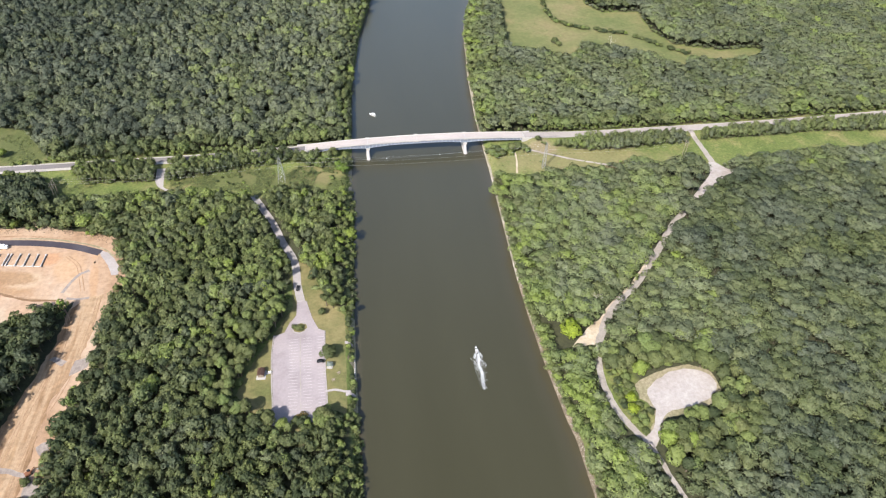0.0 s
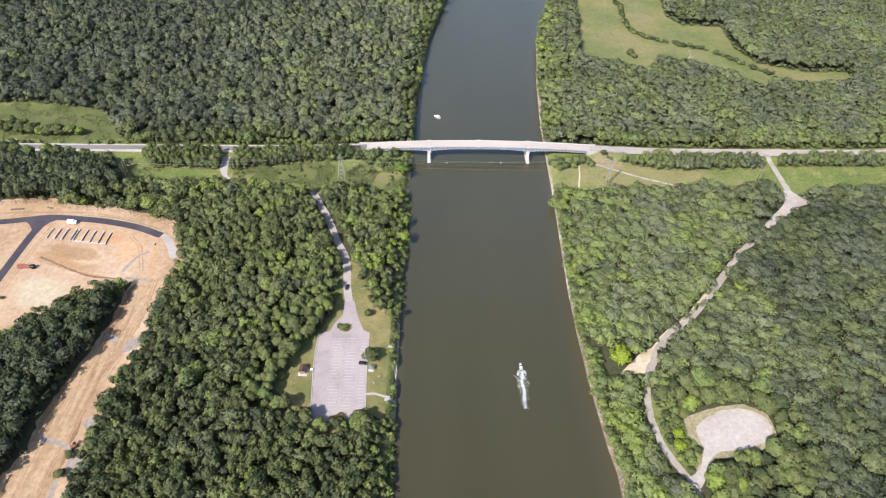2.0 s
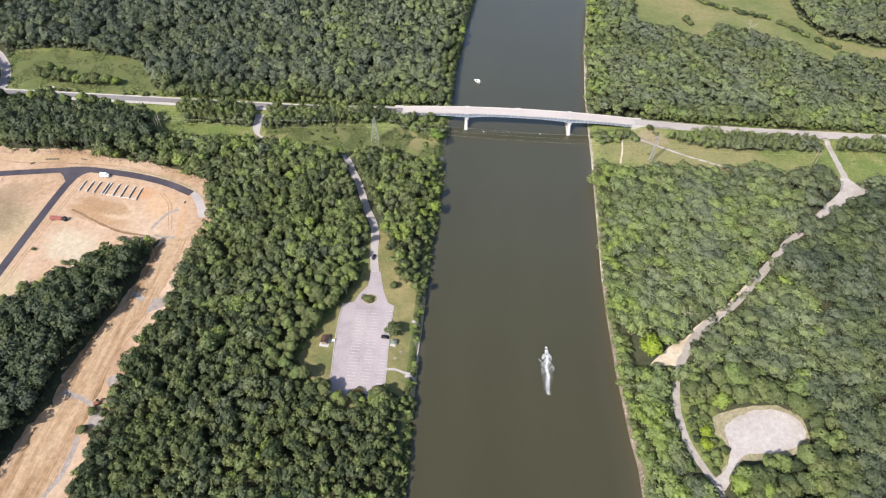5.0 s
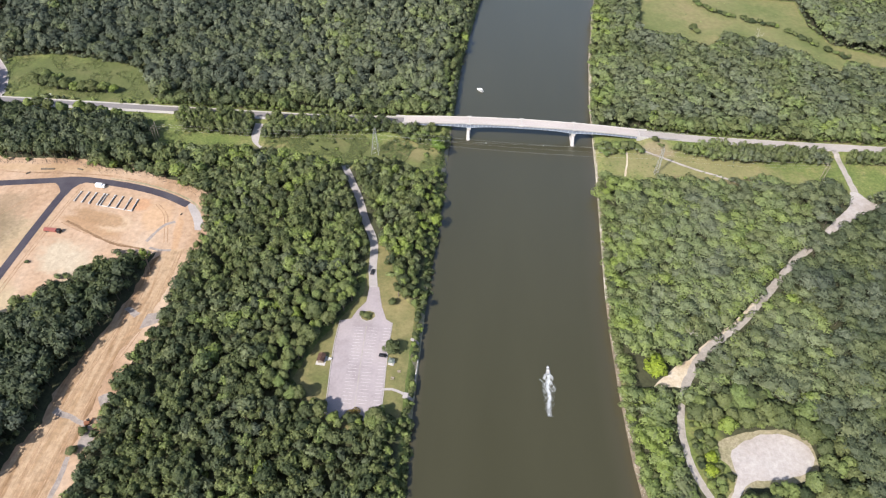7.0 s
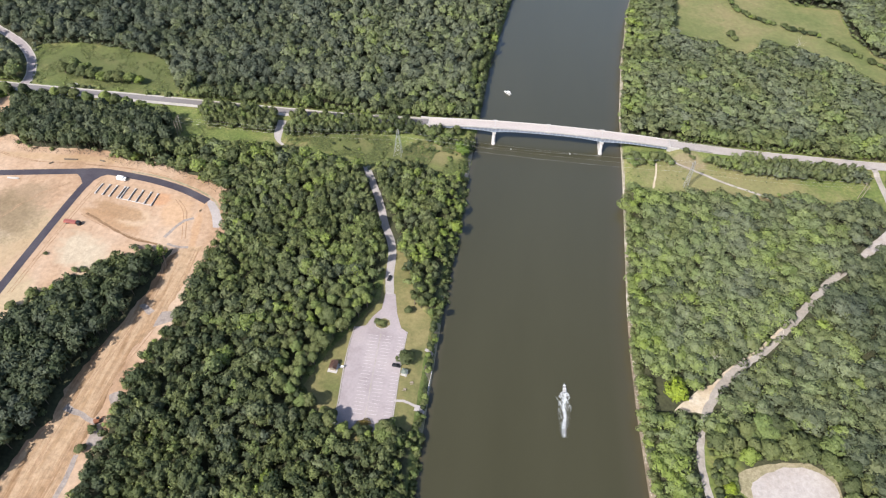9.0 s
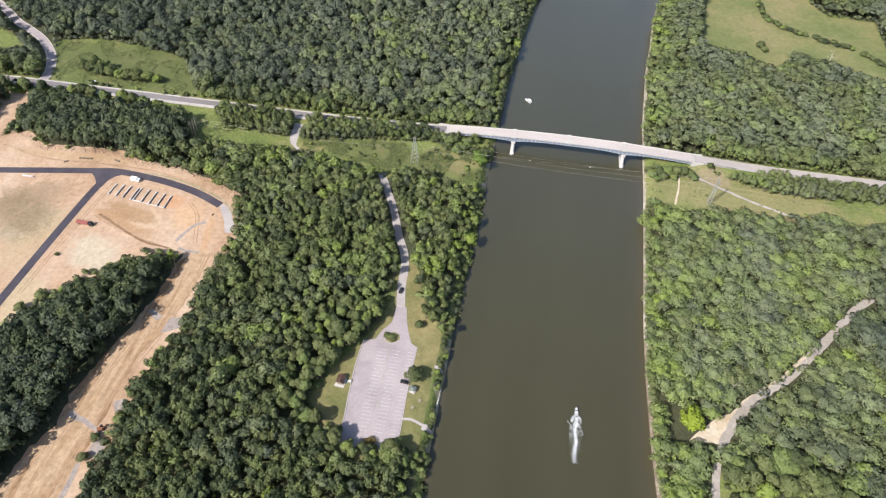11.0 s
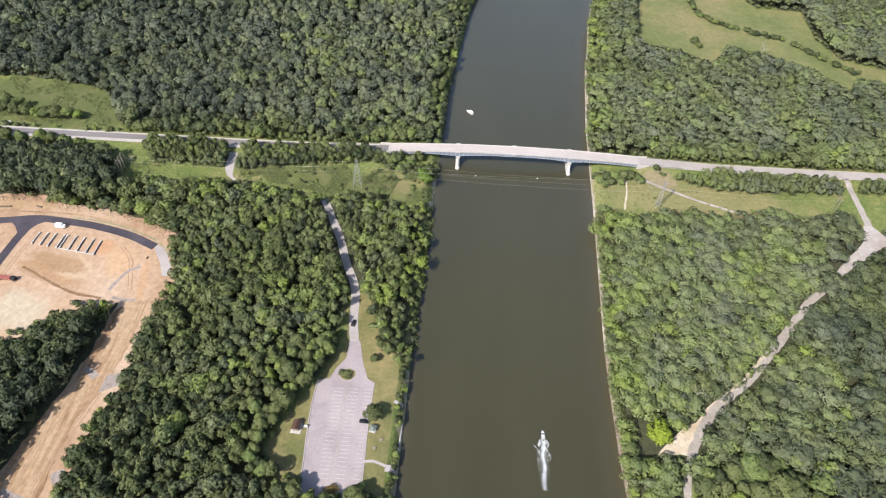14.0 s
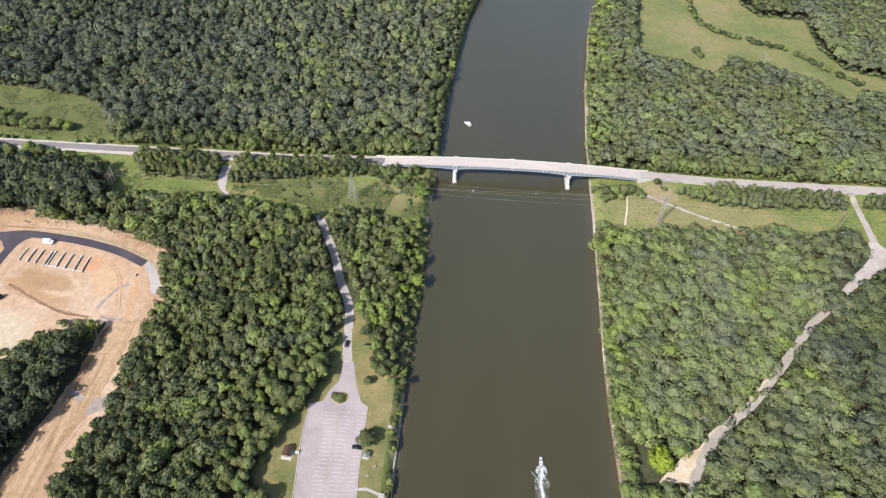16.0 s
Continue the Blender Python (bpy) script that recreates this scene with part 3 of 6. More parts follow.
ribbon("gravel_strip", [(-238.4, -134.2), (-235.1, -125.2), (-231.6, -118.1), (-226.5, -115.0)], 2.2, 0.10, M_DAMPGRAVEL, "narrow grey gravel strip curving over the dirt", "track", 0.5)
ribbon("gravel_strip", [(-234.5, -139.2), (-228.0, -140.6), (-220.4, -140.0)], 1.7, 0.105, M_DAMPGRAVEL, "short grey gravel strip over the dirt", "track", 0.5)
for pad, lab in (([(-231, -188), (-222, -193), (-220, -190), (-228, -186)], "grey gravel check across the dirt strip"),
                 ([(-216, -190), (-208, -187), (-208, -196), (-217, -201)], "grey gravel outlet at the wood's edge"),
                 ([(-240, -256), (-226, -260), (-218, -263), (-218, -260), (-228, -257), (-239, -253)], "grey gravel check across the dirt strip"),
                 ([(-221, -262), (-213, -266), (-213, -274), (-220, -272)], "grey gravel outlet at the wood's edge"),
                 ([(-221, -245), (-216, -242), (-214, -247), (-218, -250)], "grey gravel outlet at the wood's edge")):
    sheet("gravel_pad", pad, 0.11, M_DAMPGRAVEL, lab, "gravel", 0.8, 2.0)
ribbon("gravel_strip", [(-285, -78.2), (-265, -80.2), (-243, -85.8), (-224, -93.6), (-214, -103)], 1.2, 0.09, M_RIM, "grey gravel shoulder along the new road", "track", 0.8)
for k, line in enumerate((((-240, -140), (-226, -165), (-228, -200), (-234, -240), (-238, -290)), ((-214, -140), (-214, -170), (-217, -205), (-224, -240), (-226, -300)), ((-298, -122.5), (-288, -127), (-276, -131.5), (-257, -137.5), (-246, -139.5)),
                         ((-300, -88), (-303, -110), (-306, -150), (-308, -190)), ((-320, -95), (-335, -110), (-350, -140), (-352, -180)), ((-395, -70), (-360, -78), (-320, -76), (-280, -76), (-240, -84)), ((-244, -100), (-236, -108), (-232, -116), (-226, -134)))):
    for o in (-1.0, 1.0):
        ribbon("wheel_rut", [(x + o, y + o * 0.3) for x, y in line], 0.55, 0.086 + 0.001 * k, M_RUT, "brown wheel rut pressed in the dirt", "track", 0.5)
ribbon("gravel_strip", [(-221.6, -278.0), (-221.0, -284.0), (-220.4, -292.0), (-221.2, -300.6), (-224.0, -308.0), (-228.0, -330.0)], 2.6, 0.112, M_DAMPGRAVEL, "grey gravel strip along the wood's edge", "track", 0.5)
ribbon("site_road", SITE_ROAD, 5.6, 0.12, M_ASPHALT, "new black asphalt road across the building site", "road")
ribbon("site_road", SITE_SPUR, 5.4, 0.124, M_ASPHALT, "new black asphalt spur road on the building site", "road")
sheet("road_corner", [(-300, -84), (-303.5, -86.5), (-306.2, -91), (-307.3, -98), (-311, -98), (-313.2, -94), (-316.5, -89.5), (-321, -86), (-310, -82.6)], 0.128, M_ASPHALT, "flared asphalt corner of the new site road", "road", 0.0, 1.5)
ribbon("access_road", ACCESS, 5.0, 0.10, M_CHIPROAD, "pale worn asphalt lane through the woods", "road", 0.3)
lot = sheet("parking_lot", LOT, 0.12, M_LOT, "pale grey asphalt parking lot with painted stalls", "parking lot", 0.15)
ribbon("drive", DRIVE, lambda t: 2.2 + 4.0 * min(1.0, max(0.0, t - 0.12) / 0.25), 0.10, M_CHIPROAD, "short pale drive off the highway", "road", 0.3)
ribbon("side_road", SIDE_ROAD, 7.5, 0.11, M_SHOULDER, "pale gravel shoulders of the side road", "road", 0.4)
ribbon("side_road", SIDE_ROAD, 5.5, 0.16, M_LOT, "pale worn asphalt side road", "road")
ribbon("gravel_road", GRAVEL_RD, lambda t: 4.4 if t < 0.12 else (5.0 if t < 0.65 else 3.8), 0.10, M_GRAVELRD, "tan gravel track through the woods", "road", 0.5,
       lambda x, y: max(ground_z(x, y + d) for d in (-3.0, 0.0, 3.0)) + (0.25 if y > -14 else 0.0))
sheet("gravel_junction", JUNCTION, 0.125, M_GRAVEL, "pale crushed gravel widening of the track", "gravel", 0.8)
sheet("sand_bar", SPIT, 0.13, M_SAND, "pale bare sandy patch beside the track", "gravel", 0.9)
ribbon("gravel_road", [(116, -175), (107.7, -181.5), (97.5, -194.0), (91.5, -203.0), (87.1, -212.3)], 4.6, 0.15, M_GRAVELRD, "pale grey wheel track past the sandy patch", "road", 1.0)
ribbon("track_shoulder", [(139.5, -148.5), (121.4, -167.2), (105.6, -180.2), (93.5, -194.5), (86.0, -206.0)], 1.7, 0.14, M_SAND, "tan sandy shoulder of the gravel track", "road", 1.0)
sheet("gravel_clearing", CLEARING, 0.08, M_RIM, "weedy tan sandy rim of a gravel clearing in the woods", "gravel", 1.0, smooth=True)
sheet("gravel_clearing", [(93.5, -282.6), (90.2, -277.2), (96.8, -273.3), (100.6, -268.2), (104.6, -259.5), (103.6, -252.1), (104.6, -246.0), (116.0, -238.6), (131, -234.6), (142.2, -238.0), (145.4, -246.7), (141.8, -253.0), (131.6, -258.0), (120.0, -260.7), (110.6, -262.4), (105.6, -267.4), (101.6, -273.6), (97.0, -280.6)], 0.14, M_GRAVEL, "pale crushed gravel clearing in the woods", "gravel", 1.1, smooth=True)
ribbon("footpath", LOW_TRAIL, 2.6, 0.10, M_GRAVELRD, "narrow gravel trail through the woods", "path", 0.5)
ribbon("footpath", TRAIL, 1.9, 0.10, M_GRAVEL, "pale gravel trail across the power line meadow", "path", 0.3)
ribbon("footpath", [(79.5, -9), (78.5, -20), (76.5, -30), (75.0, -37)], 1.2, 0.10, M_SAND, "thin worn trail over the meadow", "path", 0.4)
ribbon("footpath", [(-75.0, -227.0), (-69.9, -226.5), (-63.6, -228.6)], 1.4, 0.16, M_CHIPROAD, "narrow concrete walk over the lawn", "path")
rd = lambda x, y: road_z(x)
west = [(x, road_y(x)) for x in range(-620, -89, 10)] + [(-90.5, road_y(-90.5))]
east = [(90.5, road_y(90.5))] + [(x, road_y(x)) for x in range(100, 621, 10)]
ribbon("highway", [(x, y - 0.7) for x, y in west], 10.4, -0.10, M_SHOULDER, "pale limestone shoulders of the highway", "road", 0.5, rd)
ribbon("highway", west, 5.6, 0.0, M_OLDROAD, "worn grey two-lane highway", "road", 0.0, rd)
ribbon("highway", east, 9.0, -0.10, M_SHOULDER, "pale gravel shoulders of the highway", "road", 0.6, rd)
ribbon("highway", east, 7.6, 0.0, M_CHIPROAD, "pale grey chip-sealed two-lane highway", "road", 0.2, rd)

# ---------------- bridge ----------------
def build_bridge():
    ang = math.atan(0.0162)
    br = holder("bridge", pose(0, 8.5, 0, 0, 0, math.degrees(ang)), "long pale concrete highway bridge with haunched blue-grey girders", "bridge")
    xs = [-90 + 180 * i / 60 for i in range(61)]
    def strip(y0, y1, top, bottom):
        bm = bmesh.new()
        prev = None
        for x in xs:
            cur = [bm.verts.new((x, y, z)) for y, z in ((y0, bottom(x)), (y1, bottom(x)), (y1, top(x)), (y0, top(x)))]
            if prev:
                for i in range(4):
                    j = (i + 1) % 4
                    bm.faces.new((prev[i], prev[j], cur[j], cur[i]))
            else:
                bm.faces.new(cur[::-1])
            prev = cur
        bm.faces.new(prev)
        bmesh.ops.recalc_face_normals(bm, faces=bm.faces)
        return bm
    z = road_z
    part("deck", strip(-4.4, 4.4, z, lambda x: z(x) - 0.30), M_DECK, br)
    for s in (-1, 1):
        y0, y1 = sorted((s * 4.06, s * 4.38))
        part("parapet", strip(y0, y1, lambda x: z(x) + 0.7, lambda x: z(x) + 0.004), M_CONC, br, "low pale concrete parapet")
    def girder_bottom(x):
        depth = 1.9
        for px in (-40, 40):
            d = abs(x - px)
            if d < 24:
                depth = max(depth, 1.9 + 1.5 * (1 - d / 24) ** 2)
        return z(x) - 0.35 - depth
    for y in (-3.7, -1.25, 1.25, 3.7):
        part("girder", strip(y - 0.2, y + 0.2, lambda x: z(x) - 0.302, girder_bottom), M_GIRDER, br, "pale blue painted steel plate girder")
    for x in np.arange(-87, 87.1, 3.0):
        bm = box(bmesh.new(), x - 0.16, x + 0.16, -4.02, -3.902, girder_bottom(x) + 0.1, z(x) - 0.36)
        part("stiffener", bm, M_STIFF, br, "pale vertical web stiffener")
    part("bottom_flange", strip(-4.05, -3.35, lambda x: girder_bottom(x) - 0.002, lambda x: girder_bottom(x) - 0.09), M_STIFF, br, "pale bottom flange of the girder")
    for px in (-40, 40):
        zt = girder_bottom(px) - 0.35
        bm = bmesh.new()
        rings = []
        for h, y0, y1, w in ((-4, -9.6, 8.6, 1.6), (0.9, -9.2, 8.3, 1.45), (1.6, -8.0, 7.6, 1.2), (zt - 1.4, -5.2, 5.2, 1.0)):
            ring = []
            for x, y in ((-w, y0 + 0.8), (-w * 0.5, y0), (w * 0.5, y0), (w, y0 + 0.8), (w, y1 - 0.8), (w * 0.5, y1), (-w * 0.5, y1), (-w, y1 - 0.8)):
                ring.append(bm.verts.new((px + x, y, h)))
            rings.append(ring)
        for a, b in zip(rings, rings[1:]):
            for i in range(8):
                j = (i + 1) % 8
                bm.faces.new((a[i], a[j], b[j], b[i]))
        bm.faces.new(rings[-1])
        bm.faces.new(rings[0][::-1])
        pier = part("pier", bm, M_CONC, br, "battered pale concrete wall pier")
        bm = box(bmesh.new(), px - 1.5, px + 1.5, -4.6, 4.6, zt - 1.4, zt, 0.12)
        part("pier_cap", bm, M_CONC, pier)
        for y in (-3.7, -1.25, 1.25, 3.7):
            part("bearing", box(bmesh.new(), px - 0.4, px + 0.4, y - 0.35, y + 0.35, zt, zt + 0.36), M_STEEL, pier)
    for s in (-1, 1):
        x0, x1 = sorted((s * 88.2, s * 91.6))
        bm = box(bmesh.new(), x0, x1, -4.6, 4.6, 3.5, z(90) - 0.36, 0.1)
        ab = part("abutment", bm, M_CONC, br, "pale concrete bridge abutment")
        for t in (-1, 1):
            y0, y1 = sorted((t * 4.65, t * 5.0))
            x2, x3 = sorted((s * 89.5, s * 96.5))
            part("wing_wall", box(bmesh.new(), x2, x3, y0, y1, 4.5, z(93) + 0.75, 0.05), M_CONC, ab)
    for px in (-40, 0, 40):
        for s in (-1, 1):
            y = s * 4.7
            bm = box(bmesh.new(), px - 1.6, px + 1.6, y - 0.36, y + 0.36, z(px) - 0.3, z(px) + 0.85, 0.06)
            part("parapet_bay", bm, M_CONC, br, "widened concrete parapet block")
    for px in (-90, -40, 0, 40, 90):
        part("expansion_joint", box(bmesh.new(), px - 0.18, px + 0.18, -4.0, 4.0, z(px), z(px) + 0.012), M_STEEL, br)
    return br

build_bridge()

def guard_rail(x0, x1, side):
    line = [(x, road_y(x) + side * 4.35, road_z(x)) for x in np.arange(x0, x1 + 0.1, 4.0)]
    g = holder("guard_rail", pose(line[0][0], line[0][1], line[0][2]), "galvanised steel guard rail beside the highway", "guard rail", "guard rails at the bridge ends")
    o = Vector(line[0])
    bm = bmesh.new()
    for a, b in zip(line, line[1:]):
        a, b = Vector(a) - o, Vector(b) - o
        q = [bm.verts.new(p + Vector((0, dy, dz))) for p in (a, b) for dy, dz in ((0, 0.45), (-0.06 * side, 0.6), (0, 0.78))]
        bm.faces.new((q[0], q[3], q[4], q[1]))
        bm.faces.new((q[1], q[4], q[5], q[2]))
    bmesh.ops.solidify(bm, geom=bm.faces[:], thickness=0.03)
    part("rail", bm, M_STEEL, g)
    for p in line:
        p = Vector(p) - o
        part("post", box(bmesh.new(), p.x - 0.08, p.x + 0.08, p.y - 0.02, p.y + 0.14, p.z - 0.9, p.z + 0.72), M_WOOD, g)

for a, b, s in ((-132, -97, 1), (-132, -97, -1), (97, 129, 1), (97, 121, -1)):
    guard_rail(a, b, s)

# ---------------- trees ----------------
rng = np.random.default_rng(7)

def crown_points(r, n, size, lobes=8, flat=0.85, jitter=0.34, spread=1.0, up=0.45):
    """Leaf clumps scattered over a cluster of rounded lobes: the corners of each clump, and the way that its leaves face."""
    C, R = [np.array((0, 0, 0.0))], [0.66]
    a0 = r.uniform(0, 6.28)
    for i in range(lobes):
        a = a0 + 6.283 * i / lobes + r.uniform(-0.4, 0.4)
        rad = r.uniform(0.40, 0.70) * spread
        C.append(np.array((rad * math.cos(a), rad * math.sin(a), r.uniform(-0.40, 0.32))))
        R.append(r.uniform(0.26, 0.46))
    for i in range(2):
        C.append(np.array((r.uniform(-0.32, 0.32), r.uniform(-0.32, 0.32), r.uniform(0.38, 0.52))))
        R.append(r.uniform(0.28, 0.42))
    C, R = np.array(C), np.array(R)
    out, nor = np.zeros((0, 3)), np.zeros((0, 3))
    while len(out) < n:
        k = r.choice(len(R), 4 * n, p=R ** 2 / (R ** 2).sum())
        d = r.normal(size=(4 * n, 3))
        d /= np.linalg.norm(d, axis=1)[:, None]
        p = C[k] + d * R[k][:, None] * r.uniform(0.88, 1.10, (4 * n, 1))
        dist = np.linalg.norm(p[:, None, :] - C[None], axis=2) / R[None]
        ok = (dist.min(axis=1) > 0.86) & (p[:, 2] > -0.62) & ((d[:, 2] > 0.0) | (r.random(4 * n) < 0.4))
        out, nor = np.vstack((out, p[ok])), np.vstack((nor, d[ok]))
    p, d = out[:n], nor[:n]
    nn = d + r.normal(size=(n, 3)) * jitter
    nn /= np.linalg.norm(nn, axis=1)[:, None]
    u = np.cross(nn, r.normal(size=(n, 3)))
    u /= np.linalg.norm(u, axis=1)[:, None]
    w = np.cross(nn, u)
    tri = []
    for i in range(3):
        ang = 2.0944 * i + r.uniform(-0.4, 0.4, (n, 1))
        s = size * r.uniform(0.6, 1.45, (n, 1))
        tri.append(p + (u * np.cos(ang) + w * np.sin(ang)) * s)
    T = np.stack(tri, axis=1)
    T[:, :, 2] *= flat
    dome = p + np.array((0, 0, up))
    dome /= np.linalg.norm(dome, axis=1)[:, None]
    N = 0.45 * dome + 0.35 * d + 0.45 * nn
    return T, N / np.linalg.norm(N, axis=1)[:, None]

def face_ways(T):
    N = np.cross(T[:, 1] - T[:, 0], T[:, 2] - T[:, 0])
    N /= np.linalg.norm(N, axis=1)[:, None] + 1e-9
    return np.where(N[:, 2:] < 0, -N, N)

def core_tris(scale=0.60):
    bm = bmesh.new()
    bmesh.ops.create_icosphere(bm, subdivisions=1, radius=scale)
    T = np.array([[v.co[:] for v in f.verts] for f in bm.faces])
    bm.free()
    T[:, :, 2] *= 0.8
    T = T[T[:, :, 2].mean(axis=1) > -0.3 * scale]
    N = T.mean(axis=1)
    return T, N / np.linalg.norm(N, axis=1)[:, None]

def crown(r, n, size, lobes, flat=0.85, jitter=0.34, spread=1.0, up=0.45):
    return [np.concatenate(pair) for pair in zip(crown_points(r, n, size, lobes, flat, jitter, spread, up), CORE)]

def trunk_tris():
    T = []
    ring0 = [(0.07 * math.cos(a), 0.07 * math.sin(a), -2.2) for a in (0, 2.09, 4.19)]
    ring1 = [(0.03 * math.cos(a), 0.03 * math.sin(a), 0.0) for a in (0, 2.09, 4.19)]
    for i in range(3):
        j = (i + 1) % 3
        T += [(ring0[i], ring0[j], ring1[j]), (ring0[i], ring1[j], ring1[i])]
    return np.array(T)

CORE = core_tris()
FINE = [crown(rng, 190, 0.165, 6 + i % 5, up=0.7) for i in range(14)]
FAR = [crown(rng, 84, 0.235, 6 + i % 3, up=0.7) for i in range(12)]
FAR_SOFT = [crown(rng, 88, 0.235, 6 + i % 3, 0.85, 0.3, 1.1, 0.9) for i in range(12)]
MID = [crown(rng, 140, 0.19, 5 + i % 5, up=0.7) for i in range(14)]
SOFT = [crown(rng, 232, 0.142, 8 + i % 5, 0.8, 0.28, 1.15, 0.8) for i in range(14)]
YOUNG = [crown(rng, 120, 0.20, 5 + i % 4, 0.9, 0.4) for i in range(14)]
SMALL = [crown(rng, 60, 0.28, 6) for i in range(6)]

def stuff_mesh(name, tris, tint, material, label, category, cool=0.0, ways=None):
    n = len(tris)
    ways = face_ways(np.asarray(tris, dtype=float)) if ways is None else ways
    me = bpy.data.meshes.new(name)
    me.vertices.add(3 * n)
    me.vertices.foreach_set("co", np.ascontiguousarray(tris, dtype=np.float32).ravel())
    me.loops.add(3 * n)
    me.loops.foreach_set("vertex_index", np.arange(3 * n, dtype=np.int32))
    me.polygons.add(n)
    me.polygons.foreach_set("loop_start", np.arange(0, 3 * n, 3, dtype=np.int32))
    at = me.attributes.new("tint", 'FLOAT', 'POINT')
    at.data.foreach_set("value", np.repeat(tint, 3).astype(np.float32))
    at = me.attributes.new("cool", 'FLOAT', 'POINT')
    at.data.foreach_set("value", np.repeat(np.broadcast_to(cool, (n,)), 3).astype(np.float32))
    at = me.attributes.new("lean", 'FLOAT_VECTOR', 'POINT')
    at.data.foreach_set("vector", np.repeat(ways, 3, axis=0).astype(np.float32).ravel())
    me.update(calc_edges=True)
    me.materials.append(material)
    return tagged(new(name, me), label, category, kind="stuff")

def band(pts, width):
    L, R = sides_of(smooth_line(pts, 6.0), width)
    return [tuple(p) for p in L] + [tuple(p) for p in R[::-1]]

OPEN = [SEEN_LAWN, SEEN_DIRT, MEADOW_W, MEADOW_A, MEADOW_B, MEADOW_SW, HAY, CORRIDOR, JUNCTION, SPIT, CLEARING,
        band(ACCESS, 6.0), band(DRIVE, 6.0), band(SIDE_ROAD, 9.0), band(GRAVEL_RD[:5], 6.0), band(GRAVEL_RD[4:6], 5.0), band([(182, -103), (172, -112)], 5.5), band([(172, -112), (157, -131)], 2.6),
        band([(157, -131), (141.1, -149.5), (123.4, -168.5), (107.7, -181.5), (95.3, -196.2)], 6.4), band([(82.8, -226), (81.2, -237.8), (82.3, -253.0), (86.0, -264.9), (94, -281)], 5.0), [(82, -232), (98, -236), (99, -270), (92, -276), (84, -258)], [(61, -213), (80, -212), (81, -201), (76, -194), (63, -195)],
        band(LOW_TRAIL, 3.6), [(88, 3), (88, 14.5), (140, 15), (140, 8)]]
ROAD_STRIP = [(x, road_y(x) - (4.0 if x > -400 else 1.0)) for x in range(-620, 621, 20)] + [(x, road_y(x) + 5.0) for x in range(620, -621, -20)]
# low belts of young trees: outline and height
BELTS = [([(-262, -8), (-250, -22), (-204, -23), (-200, 1), (-262, 0)], 8.8), ([(-196, -24), (-140, -13), (-100, -6), (-62, -6), (-58, 6), (-196, 4)], 8.0),
         ([(95, 0), (113, -5), (150, -16), (232, -10), (234, 3.5), (95, 2.5)], 8.0), ([(242, -8), (345, -4), (430, -8), (430, 11), (242, 4)], 9.0),
         ([(-56, -30), (-78, -24), (-100, -4), (-62, 0)], 6.0), ([(56, -16), (92, -12), (92, 4), (56, 2)], 5.0),
         ([(-63.5, -160), (-55, -160), (-55, -245), (-63.5, -245)], 4.5), ([(-395, 18), (-322, 18), (-322, 34), (-395, 36)], 7.0)]
EYE = np.array((-40.0, -400.0, 309.0))

def thrown(P, h):
    """Where a point h above the ground hides the ground from the air path."""
    k = (EYE[2] / (EYE[2] - h))[:, None]
    return EYE[:2] + (P - EYE[:2]) * k

def bank_distance(P):
    bl = np.interp(P[:, 1], [p[0] for p in BANK_L], [p[1] for p in BANK_L])
    br = np.interp(P[:, 1], [p[0] for p in BANK_R], [p[1] for p in BANK_R])
    return np.maximum(bl - P[:, 0], P[:, 0] - br)

def scatter(step, seed, jitter=0.42):
    r = np.random.default_rng(seed)
    xs, ys = np.meshgrid(np.arange(-560, 660, step), np.arange(-350, 365, step * 0.93))
    xs = xs + (np.arange(xs.shape[0]) % 2)[:, None] * step / 2
    P = np.stack((xs.ravel(), ys.ravel()), axis=1) + r.uniform(-jitter, jitter, (xs.size, 2)) * step
    frame_poly = [(-275, -350), (-560, 105), (-560, 190), (-480, 360), (655, 330), (640, 255), (225, -350)]
    P = P[inside(P, frame_poly)]
    n = len(P)
    broad = np.array([noise.noise(Vector((x * 0.013, y * 0.013, 4.0))) for x, y in P])
    fine = np.array([noise.noise(Vector((x * 0.05, y * 0.05, 9.0))) for x, y in P])
    big = r.random(n)
    R = 3.6 + 3.0 * big ** 1.6 + r.uniform(-0.3, 0.3, n)
    h = 9.6 + 5.2 * big + r.uniform(-1.6, 1.6, n) + broad * 2.0 + fine * 2.0
    tint = np.clip(0.44 + 0.32 * broad + 0.38 * fine + r.normal(0, 0.22, n), 0.0, 0.95)
    # east woods: haze and glare there are put into the tint as extra brightness
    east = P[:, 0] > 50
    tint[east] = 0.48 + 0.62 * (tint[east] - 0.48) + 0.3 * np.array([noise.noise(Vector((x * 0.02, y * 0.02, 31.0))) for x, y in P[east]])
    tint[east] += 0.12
    h[east] = 12.2 + 0.3 * (h[east] - 12.2)
    R[east] += 0.6
    vivid = r.random(n) < 0.006
    tint[vivid] = 1.0
    tint += 0.2 * np.exp(-np.maximum(bank_distance(P), 0) / 16.0)
    return P, h, R, np.clip(tint, 0, 1), r

